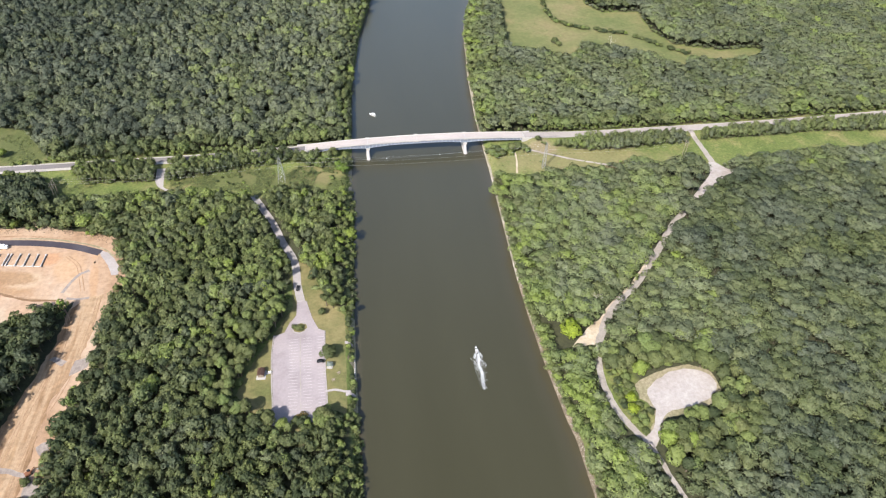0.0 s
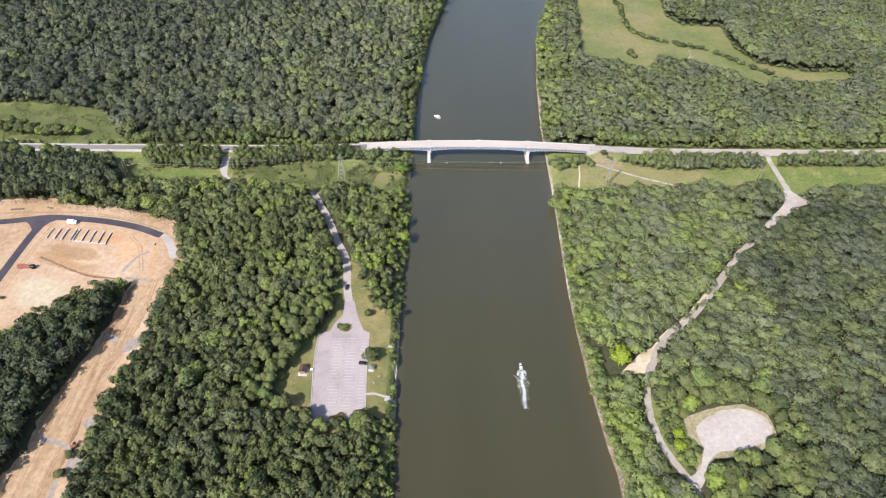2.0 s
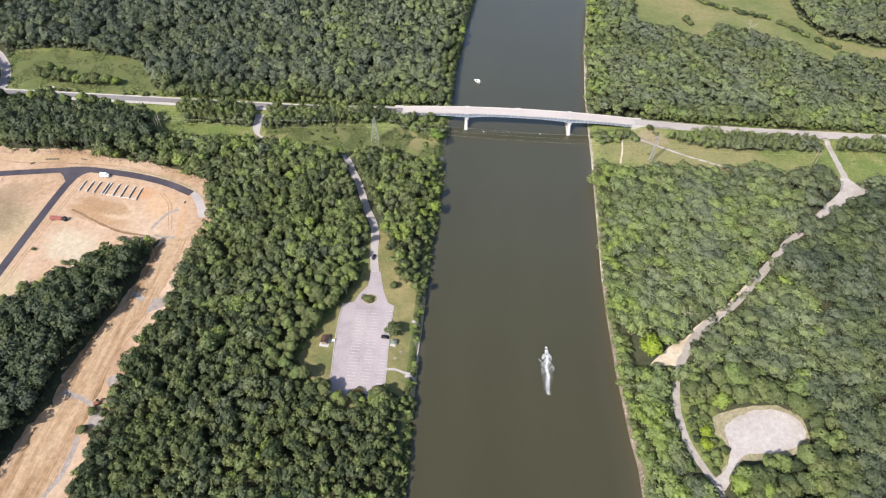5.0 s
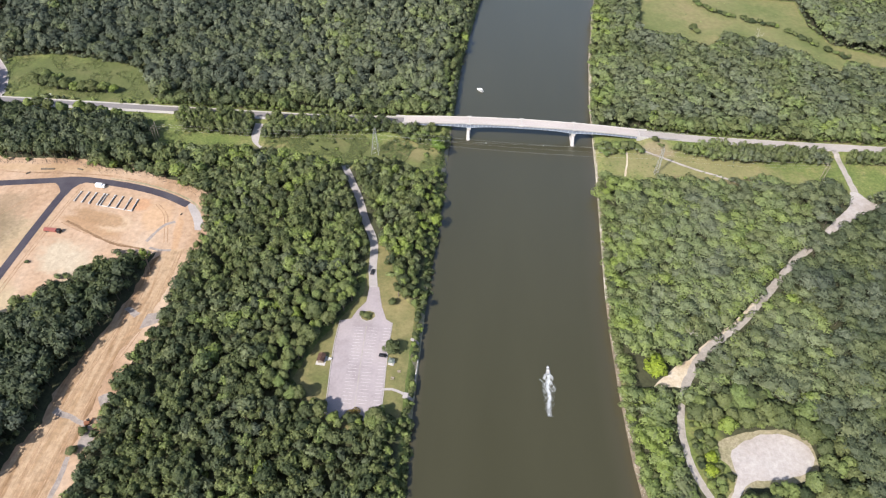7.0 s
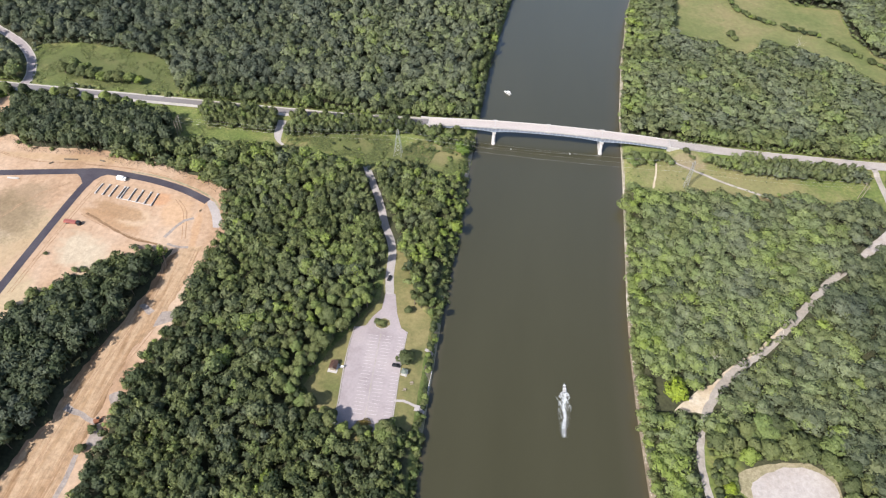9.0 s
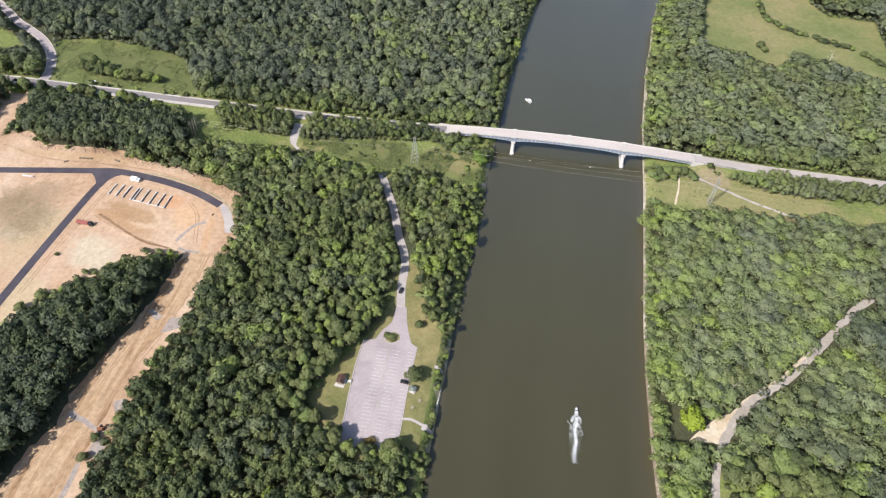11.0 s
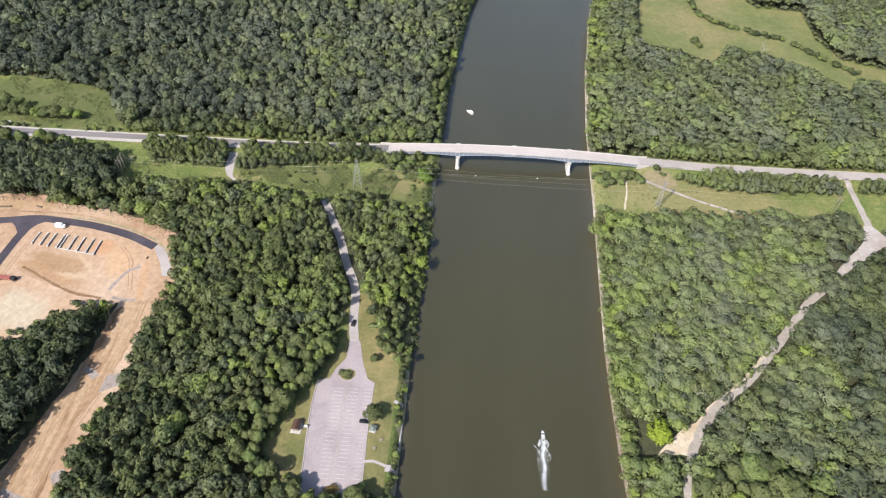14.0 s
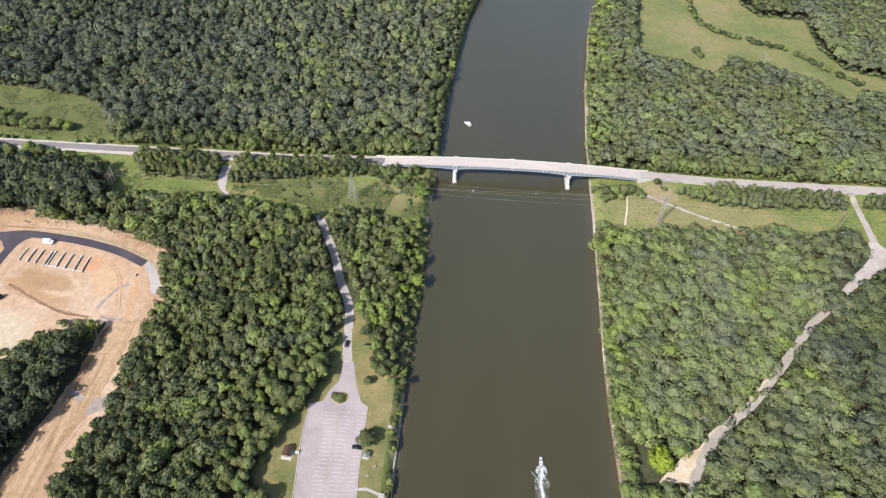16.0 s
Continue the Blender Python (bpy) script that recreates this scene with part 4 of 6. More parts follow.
def blocked(P, h, R, polys):
    bad = np.zeros(len(P), bool)
    for poly in polys:
        q = np.array(poly)
        lo, hi = q.min(axis=0) - 30, q.max(axis=0) + 30
        near = np.nonzero((P > lo).all(axis=1) & (P < hi).all(axis=1) & ~bad)[0]
        A, hh, RR = P[near], h[near], R[near]
        hit = np.zeros(len(near), bool)
        for dx, dy, hz in ((0, 0, 0.0), (0.6, 0, 0.3), (-0.6, 0, 0.3), (0, -0.6, 0.3), (0, 0.5, 0.35), (0.55, 0, 0.6), (-0.55, 0, 0.6), (0, 0.2, 0.88)):
            hit |= inside(thrown(A + np.stack((dx * RR, dy * RR), axis=1), hh * hz), poly)
        bad[near[hit]] = True
    return bad

def forest_plan():
    P, h, R, tint, r = scatter(6.7, 11)
    low = np.zeros(len(P), bool)
    for poly, hh in BELTS:
        m = inside(P, poly)
        h[m] = hh * r.uniform(0.8, 1.2, m.sum())
        R[m] = np.minimum(R[m], 0.5 * h[m])
        low |= m
    extra = scatter(3.9, 14)
    m = np.zeros(len(extra[0]), bool)
    for poly, hh in BELTS[:4]:
        k = inside(extra[0], poly)
        extra[1][k] = hh * r.uniform(0.85, 1.3, k.sum())
        m |= k
    extra[2][:] = r.uniform(2.2, 3.5, len(m))
    old = ~low
    P, h, R, tint = (np.concatenate((a[old], b[m])) for a, b in zip((P, h, R, tint), extra))
    low = np.concatenate((np.zeros(old.sum(), bool), np.ones(m.sum(), bool)))
    for poly, hh in BELTS[4:]:
        k = inside(P, poly) & ~low
        h[k], low[k] = hh * r.uniform(0.8, 1.2, k.sum()), True
        R[k] = np.minimum(R[k], 0.5 * h[k])
    # the younger, closer wood round the parking lot
    young = scatter(5.0, 15)
    core = [(-212, -80), (-120, -20), (-54, -40), (-54, -350), (-222, -350)]
    m = inside(young[0], core) & (r.random(len(young[0])) < 0.97)
    young[3][:] = np.clip(young[3] + 0.14, 0, 1)
    young[2][:] = 2.5 + 2.2 * r.random(len(m)) ** 1.5
    young[1][:] = 8.6 + 3.0 * r.random(len(m)) + 1.0 * (young[2] - 3.2)
    out = ~inside(P, core) | low | (r.random(len(P)) < 0.16)
    P, h, R, tint = (np.concatenate((a[out], b[m])) for a, b in zip((P, h, R, tint), young))
    low = np.concatenate((low[out], np.zeros(m.sum(), bool)))
    # low, even thickets beside the gravel track and on the bank
    soft = scatter(6.3, 16, 0.46)
    patch = np.array([noise.noise(Vector((x * 0.03, y * 0.03, 2.0))) for x, y in soft[0]])
    bank = np.exp(-np.maximum(bank_distance(soft[0]), 0) / 18.0)
    for poly, base, hh in THICKETS:
        m = inside(soft[0], poly)
        soft[2][:] = 4.3 + 3.4 * r.random(len(m)) ** 1.6
        soft[1][:] = hh + 0.5 * (soft[2] - 5.0) + 2.0 * patch + r.uniform(-0.5, 0.5, len(m))
        soft[3][:] = np.clip(base + 0.04 + 0.40 * patch + r.normal(0, 0.22, len(m)) + 0.25 * bank, 0, 1)
        pale = m & (r.random(len(m)) < 0.045)
        soft[2][pale], soft[3][pale] = r.uniform(6.0, 7.6, pale.sum()), r.uniform(0.7, 0.9, pale.sum())
        soft[1][pale] += 2.2
        out = ~inside(P, poly) | low
        P, h, R, tint = (np.concatenate((a[out], b[m])) for a, b in zip((P, h, R, tint), soft))
        low = np.concatenate((low[out], np.zeros(m.sum(), bool)))
    # darker tint outside the thickets, growing with distance from the river
    m = (P[:, 0] > 100) & (P[:, 1] < -60)
    for poly, base, hh in THICKETS:
        m &= ~inside(P, poly)
    tint[m] -= 0.24 * np.clip((P[m, 0] - 100) / 70, 0, 1)
    for poly, hh, rr in TALL:
        m = inside(P, poly)
        h[m] = hh + r.uniform(-1.5, 1.5, m.sum())
        R[m] = rr + r.uniform(-0.8, 0.8, m.sum())
        tint[m] -= 0.42
    nw = (P[:, 0] < -40) & (P[:, 1] > 20)
    tint[nw] += 0.40 * np.clip((P[nw, 0] + 320) / 200, 0, 1) - 0.27 + 0.14 * np.exp(-(P[nw, 1] - 10) / 45)
    sw = (P[:, 0] < -54) & (P[:, 1] < -150)
    tint[sw] -= 0.34 * np.clip((-130 - P[sw, 0]) / 60, 0, 1) * np.clip((-150 - P[sw, 1]) / 70, 0, 1) + 0.14 * np.clip((-225 - P[sw, 1]) / 50, 0, 1)
    # a row of overhanging trees on each bank
    rows = []
    for table, side, gap in ((BANK_L, -1, 3.6), (BANK_R, 1, 4.0)):
        for y in np.arange(-340, 350, gap):
            yy = y + r.uniform(-1.2, 1.2)
            off = r.uniform(-0.2, 1.9) + (1.4 if yy > 20 else 0.0) if side < 0 else ((0.7 if yy < -150 else 1.2) + 2.6 * noise.noise(Vector((yy * 0.045, 3.0, 1.0))) + r.uniform(-0.6, 0.9))
            hh = r.uniform(1.8, 3.8) + (2.4 if yy > 20 else 0.0) if side < 0 else r.uniform(4.9, 8.5)
            if side > 0 and yy > 20:
                off += 0.9
            if side > 0 and r.random() < (0.6 if yy < 20 else 0.3):
                rows.append((interp(table, yy) + r.uniform(0.5, 1.8), yy + r.uniform(-2, 2), r.uniform(1.8, 3.8), r.uniform(1.2, 2.1), r.uniform(0.4, 0.9)))
            rows.append((interp(table, yy) + side * off, yy, hh, r.uniform(2.4, 3.8) if side < 0 else r.uniform(2.2, 3.5), r.uniform(0.25, 0.75) + (0.2 if side > 0 and yy < 20 else 0.0)))
    # bright young growth at the north edge of the highway
    for x in np.arange(-540, 560, 1.5):
        if abs(x) > 97 or abs(x) > 60 and r.random() < 0.3:
            rr = r.uniform(1.3, 2.5)
            rows.append((x + r.uniform(-1, 1), road_y(x) + 5.3 + 0.6 * rr + r.uniform(0, 3.2), r.uniform(2.8, 7.0), rr, r.uniform(0.7, 1.0)))
    # a skirt of bushes round the meadows
    for poly in (HAY, MEADOW_W, MEADOW_A, MEADOW_B, CORRIDOR):
        for a, b in zip(poly, poly[1:] + poly[:1]):
            a, b = np.array(a, float), np.array(b, float)
            n = np.array((b[1] - a[1], a[0] - b[0])) / max(np.linalg.norm(b - a), 0.01)
            for k in range(int(np.linalg.norm(b - a) / 2.2)):
                p = a + (b - a) * r.random()
                rr = r.uniform(1.4, 2.5)
                q = p + n * (0.65 * rr + r.uniform(0.2, 1.6))
                if inside(np.array([q]), poly)[0]:
                    q = 2 * p - q
                rows.append((q[0], q[1], r.uniform(2.2, 4.8), rr, r.uniform(0.3, 0.9)))
    rows = np.array(rows)
    P, h, R, tint = np.vstack((P, rows[:, :2])), np.append(h, rows[:, 2]), np.append(R, rows[:, 3]), np.append(tint, rows[:, 4])
    tint = np.clip(tint, 0, 1)
    low = np.append(low, np.zeros(len(rows), bool))
    dist = bank_distance(P)
    near = (dist > 0.8) & (dist < np.where(P[:, 0] < 0, 13, 8)) & (np.arange(len(P)) < len(P) - len(rows))
    h[near] = np.minimum(h[near], np.where(P[near, 0] < 0, np.where(P[near, 1] > 20, 4.2, 1.6), 6.5) + dist[near] * np.where(P[near, 0] < 0, 0.55, 0.75) + r.uniform(-1, 1.8, near.sum()))
    R[near] = np.clip(R[near], 2.2, 0.5 * h[near])
    keep = (dist > np.where(h < 4.9, -0.3, np.where(P[:, 0] > 0, 0.3, 0.4))) & ~blocked(P, h, R, [p for p in OPEN if p not in LOOSE]) & ~blocked(P, h, 1.5 * R, [SEEN_LAWN]) & ~(blocked(P, h, R, LOOSE + [ROAD_STRIP]) & ~low)
    sparse = inside(P, BELTS[6][0]) & (r.random(len(P)) < 0.5)
    keep &= ~sparse
    keep &= ~(low & (inside(P, ROAD_STRIP) | inside(P, OPEN[-1])))
    under = (np.abs(P[:, 0]) < 96) & (np.abs(P[:, 1] - 8.5) < 8.5)
    keep &= ~under
    # a lower storey of bushes where a full tree does not fit
    Q, qh, qR, qt, r2 = scatter(4.3, 12)
    qh = r2.uniform(2.6, 5.0, len(Q))
    qR = r2.uniform(1.8, 2.9, len(Q))
    qd = bank_distance(Q)
    ok = (qd > 0.3) & ~blocked(Q, qh, qR, OPEN + [ROAD_STRIP]) & ~((np.abs(Q[:, 0]) < 96) & (np.abs(Q[:, 1] - 8.5) < 8.5))
    T = P[keep]
    cells = {(int(x // 2.1), int(y // 2.1)) for x, y in T}
    free = np.array([ok[i] and not any((int(Q[i, 0] // 2.1) + a, int(Q[i, 1] // 2.1) + b) in cells for a in (-1, 0, 1) for b in (-1, 0, 1)) for i in range(len(Q))])
    out = lambda a, b: np.concatenate((a[keep], b[free]))
    return out(P, Q), out(h, qh), out(R, qR), out(tint, np.clip(qt + 0.12, 0, 1)), out(low, np.zeros(len(Q), bool)), out(dist, qd)

THICKETS = [([(48, -22), (200, -60), (176, -112), (120, -166), (84, -205), (70, -212), (48, -215)], 0.69, 8.6),
            ([(94, -203), (120, -176), (150, -146), (178, -134), (176, -180), (152, -222), (112, -228), (86, -222)], 0.62, 8.8),
            ([(48, -215), (70, -212), (84, -214), (80, -238), (84, -264), (96, -292), (112, -352), (48, -352)], 0.78, 7.6)]
def in_thicket(Q):
    return np.any([inside(Q, poly) for poly, base, hh in THICKETS], axis=0)

TALL = [([(-232, -136), (-300, -160), (-330, -225), (-300, -350), (-262, -350), (-236, -200)], 16.0, 5.4), ([(-560, -62), (-270, -70), (-268, -6), (-560, -6)], 17.5, 5.8)]
LOOSE = [MEADOW_A, MEADOW_B, CORRIDOR, MEADOW_W]
P, H, RAD, TINT, LOW, BANKD = forest_plan()
GZ = np.array([ground_z(x, y) for x, y in P])

def add_forest(name, mask, label, cool, mottle):
    r = np.random.default_rng(len(name))
    tris, tints, cools, ways = [], [], [], []
    idx = np.nonzero(mask)[0]
    soft = in_thicket(P) | ((P[:, 0] > 60) & ~LOW)
    tall = np.any([inside(P, poly) for poly, hh, rr in TALL], axis=0)
    for i in idx:
        lib = SMALL if H[i] < 5 else SOFT if soft[i] and P[i, 1] < 20 else FAR_SOFT if soft[i] else (FAR if P[i, 1] > 120 else YOUNG if RAD[i] < 3.3 else (MID if RAD[i] < 4.1 else FINE))
        T, N = lib[r.integers(len(lib))]
        a = r.uniform(0, 6.283)
        c, s = math.cos(a), math.sin(a)
        ax = r.uniform(0.82, 1.22)
        x, y = T[:, :, 0] * RAD[i] * ax, T[:, :, 1] * RAD[i] / ax
        vr = max((0.66 if soft[i] else 1.0) * RAD[i], (0.30 if soft[i] else 0.44) * H[i]) * r.uniform(0.92, 1.12)
        cz = GZ[i] + H[i] - 0.80 * vr
        out = np.stack((c * x - s * y + P[i, 0], s * x + c * y + P[i, 1], T[:, :, 2] * vr + cz), axis=2)
        tris.append(out)
        ways.append(np.stack((c * N[:, 0] - s * N[:, 1], s * N[:, 0] + c * N[:, 1], N[:, 2]), axis=1))
        patchy = 0.45 * noise.noise(Vector((P[i, 0] * 0.075, P[i, 1] * 0.075, 17.0))) if P[i, 0] < -54 and P[i, 1] < 0 else 0.0
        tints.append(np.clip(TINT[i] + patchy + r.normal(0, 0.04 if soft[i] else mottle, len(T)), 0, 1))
        edge = min(1.0, max(0.25, min(abs(P[i, 1] - road_y(P[i, 0])) - 6.0, BANKD[i]) / 20.0))
        cools.append(np.full(len(T), np.clip(cool * edge + (0.25 if tall[i] else 0.0) + 0.6 * noise.noise(Vector((P[i, 0] * 0.03, P[i, 1] * 0.03, 7.0))) + r.normal(0, 0.2), 0, 1)))
    if tris:
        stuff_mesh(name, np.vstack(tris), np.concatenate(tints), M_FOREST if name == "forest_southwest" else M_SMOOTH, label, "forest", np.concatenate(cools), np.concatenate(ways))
    # the stems under the canopy
    base = trunk_tris()
    K = idx
    S = H[K] - 0.8 * RAD[K]
    st = base[None] * np.stack((np.full(len(K), 3.0), np.full(len(K), 3.0), S / 2.2), axis=1)[:, None, None, :]
    st = st + np.stack((P[K, 0], P[K, 1], GZ[K] + S), axis=1)[:, None, None, :]
    stuff_mesh("forest_trunks", st.reshape(-1, 3, 3), np.zeros(len(K) * 6), M_BARK, "brown trunks standing under the woodland canopy", "trunks")

# the woods go on, more roughly, beyond what the flight sees
def outer_woods():
    r = np.random.default_rng(41)
    xs, ys = np.meshgrid(np.arange(-660, 780, 13.5), np.arange(-560, 450, 13.0))
    Q = np.stack((xs.ravel(), ys.ravel()), axis=1) + r.uniform(-4.5, 4.5, (xs.size, 2))
    seen = [(-268, -347), (-553, 105), (-553, 190), (-475, 357), (650, 327), (635, 255), (218, -347)]
    wide = [(-450, -560), (-660, 60), (-660, 450), (780, 450), (770, 150), (380, -560)]
    ok = inside(Q, wide) & ~inside(Q, seen) & (bank_distance(Q) > 4) & ~inside(Q, ROAD_STRIP)
    for poly in (HAY, SEEN_DIRT, band(SIDE_ROAD, 14.0), band(LOW_TRAIL, 8.0), MEADOW_SW):
        ok &= ~inside(Q, poly)
    Q = Q[ok]
    lib = [crown(r, 34, 0.40, 5) for i in range(8)]
    tris, tints, ways = [], [], []
    for x, y in Q:
        (T, N), R, h = lib[r.integers(8)], r.uniform(6.4, 8.6), r.uniform(11, 15)
        ways.append(N)
        tris.append(T * np.array((R, R, 5.5)) + np.array((x, y, G + h - 4.5)))
        tints.append(np.full(len(T), r.uniform(0.1, 0.8)))
    stuff_mesh("forest_beyond", np.vstack(tris), np.concatenate(tints), M_FOREST, "dense green broadleaf forest stretching away along the river", "forest", 0.5, np.concatenate(ways))

outer_woods()

# trees that can be told apart: belts along the highway, edges of the lawn and the banks
lawn_edge = (np.hypot(P[:, 0] + 88, P[:, 1] + 205) < 52) | (np.hypot(P[:, 0] - 118, P[:, 1] + 255) < 44)
order = np.argsort(np.where(lawn_edge & ~LOW, 0, 1) + np.where(LOW, 0.5, 1.0))
chosen = np.zeros(len(P), bool)
chosen[order[:285]] = True
chosen &= (LOW | lawn_edge)
westside, north = P[:, 0] < 0, P[:, 1] > road_y(0)
# cl: share of the COOL greens, which also paints haze on the far woods
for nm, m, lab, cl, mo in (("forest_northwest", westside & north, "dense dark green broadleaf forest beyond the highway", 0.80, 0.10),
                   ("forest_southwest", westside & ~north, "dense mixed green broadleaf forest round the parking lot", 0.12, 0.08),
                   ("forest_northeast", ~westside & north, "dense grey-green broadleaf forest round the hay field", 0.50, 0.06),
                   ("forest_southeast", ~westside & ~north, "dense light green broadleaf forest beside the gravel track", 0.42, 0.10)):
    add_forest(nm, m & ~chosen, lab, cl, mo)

def tri_mesh(name, leaves, material):
    T, N = leaves
    me = bpy.data.meshes.new(name)
    me.from_pydata(T.reshape(-1, 3).tolist(), [], np.arange(3 * len(T)).reshape(-1, 3).tolist())
    at = me.attributes.new("lean", 'FLOAT_VECTOR', 'POINT')
    at.data.foreach_set("vector", np.repeat(N, 3, axis=0).astype(np.float32).ravel())
    me.materials.append(material)
    return me

def limb_mesh(r):
    bm = bmesh.new()
    rod(bm, (0, 0, -0.02), (0.02, 0.01, 0.55), 0.045, 0.03, 7)
    rod(bm, (0.02, 0.01, 0.55), (0.05, -0.03, 0.85), 0.03, 0.012, 6)
    for i in range(5):
        a = 1.256 * i + r.uniform(-0.3, 0.3)
        z = r.uniform(0.38, 0.6)
        rod(bm, (0.01, 0.01, z), (0.24 * math.cos(a), 0.24 * math.sin(a), z + 0.2), 0.018, 0.006, 5)
    return mesh_from("trunk", bm, M_BARK)

CROWNS = [tri_mesh("crown", crown(rng, 520, 0.14, 7 + i % 4), M_LEAF) for i in range(8)]
TRUNKS = [limb_mesh(rng) for i in range(4)]

def tree(x, y, h, rad, label, group="", leaves=None, name="tree", ground=None, squash=1.0):
    z = ground_z(x, y) if ground is None else ground
    t = holder(name, pose(x, y, z, 0, 0, rng.uniform(0, 360)), label, "tree" if name == "tree" else "bush", group)
    c = new("crown", leaves or CROWNS[rng.integers(len(CROWNS))])
    c.parent = t
    v = min(rad * 1.1 * squash, 0.5 * h)
    c.location, c.scale = (0, 0, h - 0.85 * v), (rad, rad, v)
    k = new("trunk", TRUNKS[rng.integers(len(TRUNKS))])
    k.parent = t
    k.scale = (h * 0.8, h * 0.8, h * 0.9)
    return t

for i in np.nonzero(chosen)[0]:
    x, y = P[i]
    if LOW[i]:
        if y > -40:
            lab, gr = "young rounded green broadleaf tree in a highway belt", "young trees beside the highway"
        else:
            lab, gr = "small green riverside tree on the bank", "small trees on the river bank"
    elif x < 0:
        lab, gr = "tall green broadleaf tree at the parking lot's edge", "trees round the parking lot"
    else:
        lab, gr = "tall green broadleaf tree beside the gravel clearing", "trees round the gravel clearing"
    tree(x, y, H[i], RAD[i], lab, gr, ground=GZ[i])

LIME = tri_mesh("crown", crown(rng, 620, 0.105, 9), M_LIME)
BRIGHT = tri_mesh("crown", crown(rng, 520, 0.115, 9), M_BRIGHT)
TAWNY = tri_mesh("crown", crown(rng, 400, 0.12, 8), M_TAWNY)
# single trees on open ground
tree(-72.8, -202.8, 9.4, 5.1, "round dark green shade tree on the parking lot lawn")
tree(-74.8, -244.6, 9.8, 5.2, "bright green shade tree at the foot of the parking lot")
tree(-76.6, -169.5, 5.0, 2.8, "small round dark green tree on the lawn")
tree(-90.3, -180.0, 2.6, 3.1, "low clipped green shrub bed in a turning island", name="shrub")
tree(-93.0, -179.0, 2.2, 2.2, "low clipped green shrub bed in a turning island", name="shrub")
tree(-87.4, -243.0, 2.6, 3.6, "tawny dry ornamental shrub at the end of the lot", leaves=TAWNY, name="shrub")
tree(71.2, -204.6, 13.0, 7.4, "bright lime green rounded tree beside the sandy patch", leaves=LIME)
for x, y, h, r_ in ((86, -221, 6, 3.6), (91, -224, 6.5, 3.8), (96, -228, 6, 3.6), (89, -229, 4.5, 3), (93, -233, 4, 2.8), (101, -232, 5.5, 3.4), (76, -196, 6, 3.6), (80, -191, 6.5, 3.8), (72, -194, 6, 3.6), (85, -188, 6, 3.4), (106, -230, 6, 3.4)):
    tree(x, y, h, r_, "light green young tree at the edge of the clearing", "young trees round the gravel clearing")
for x, y, h, r_ in ((89, -240, 4.5, 3.0), (94, -244, 4.5, 3.2), (87, -246, 4, 2.8), (90, -266, 3.6, 2.6), (87.5, -256, 3.8, 2.6), (95, -264, 4, 2.8), (94.5, -238, 5, 3.2)):
    tree(x, y, h, r_, "low green bush inside the gravel loop", "bushes inside the gravel loop", name="bush")
r_loop = np.random.default_rng(61)
for i in range(90):
    x, y = r_loop.uniform(83, 99), r_loop.uniform(-276, -229)
    edge = inside(np.array([(x, y)]), [(86, -231), (96, -233), (96.5, -266), (93.5, -273), (88, -260), (85, -245)])[0]
    if edge and np.hypot(x - 91, y + 257) > 3:
        tree(x, y, r_loop.uniform(2.0, 4.6), r_loop.uniform(1.5, 2.6), "low green bush inside the gravel loop", "bushes inside the gravel loop", name="bush")
tree(91, -259, 5.0, 3.8, "bright lime green bushy tree beside the gravel loop", leaves=LIME)
tree(92.5, -251.5, 5.0, 3.6, "yellow-green bushy tree beside the gravel loop", leaves=LIME)
tree(101, 3.5, 4.5, 3.2, "round green tree beside the bridge end")
for x, y, h, r_ in ((163.4, 184.4, 7, 4.6), (166, 179, 5, 3.8), (214, 121, 6, 4)):
    tree(x, y, h, r_, "lone round green tree in the hay meadow", "trees in the hay meadow")
for i, (x, y) in enumerate([(p.x, p.y) for p in smooth_line([(172, 330), (176.7, 300.4), (173.2, 254.8), (185.4, 227.0), (212.0, 211.5), (249.5, 195.5), (271.0, 170.9), (297.2, 147.7)], 4.2)]):
    if i % 9 != 4:
        tree(x + rng.uniform(-1.5, 1.5), y + rng.uniform(-1.5, 1.5), rng.uniform(3.0, 6.0), rng.uniform(2.2, 4.4), "low green hedgerow bush crossing the hay meadow", "hedgerow bushes in the hay meadow", name="bush", ground=G)
for x, y, h, r_ in ((-389, 27, 11, 5.8), (-383, 34, 10, 5.4), (-380, 26, 11, 6), (-373, 30, 10, 5.4), (-371, 23, 11, 6), (-363, 22.5, 10, 5.8), (-355, 21.5, 9, 5.4), (-347, 21.5, 10, 5.6), (-339, 21.5, 11, 6), (-331, 22, 10, 5.4), (-324, 22.5, 7.5, 4.6), (-343, 27, 8, 5)):
    tree(x, y, h, r_, "round green tree in a thicket on the roadside meadow", "thicket on the roadside meadow")
for x, y, h, r_ in ((-415, -9.5, 13, 5.2), (-400, -10.0, 13, 5.2), (-383, -13.0, 13, 5.2), (-376, -9.5, 12.5, 5.0), (-369, -6.5, 13, 5.4), (-360, -9.0, 13, 5.2), (-349, -11.0, 12.5, 5.0), (-336, -8.0, 13, 5.4), (-327, -10.0, 12.5, 5.0), (-316, -13.5, 13, 5.4), (-305, -14.5, 13, 5.2)):
    tree(x, y, h, r_, "tall green broadleaf tree overhanging the highway verge", "tall trees beside the highway")
for x, y, h, r_ in ((-302.9, -158.7, 1.6, 1.5), (-300, -200, 5, 3.6), (-293, -190, 6, 4), (-219.5, -265, 4, 2.8), (-220.2, -275.5, 4, 3.0)):
    tree(x, y, h, r_, "ragged green bush standing on the dirt", "bushes on the building site", name="bush", ground=G)

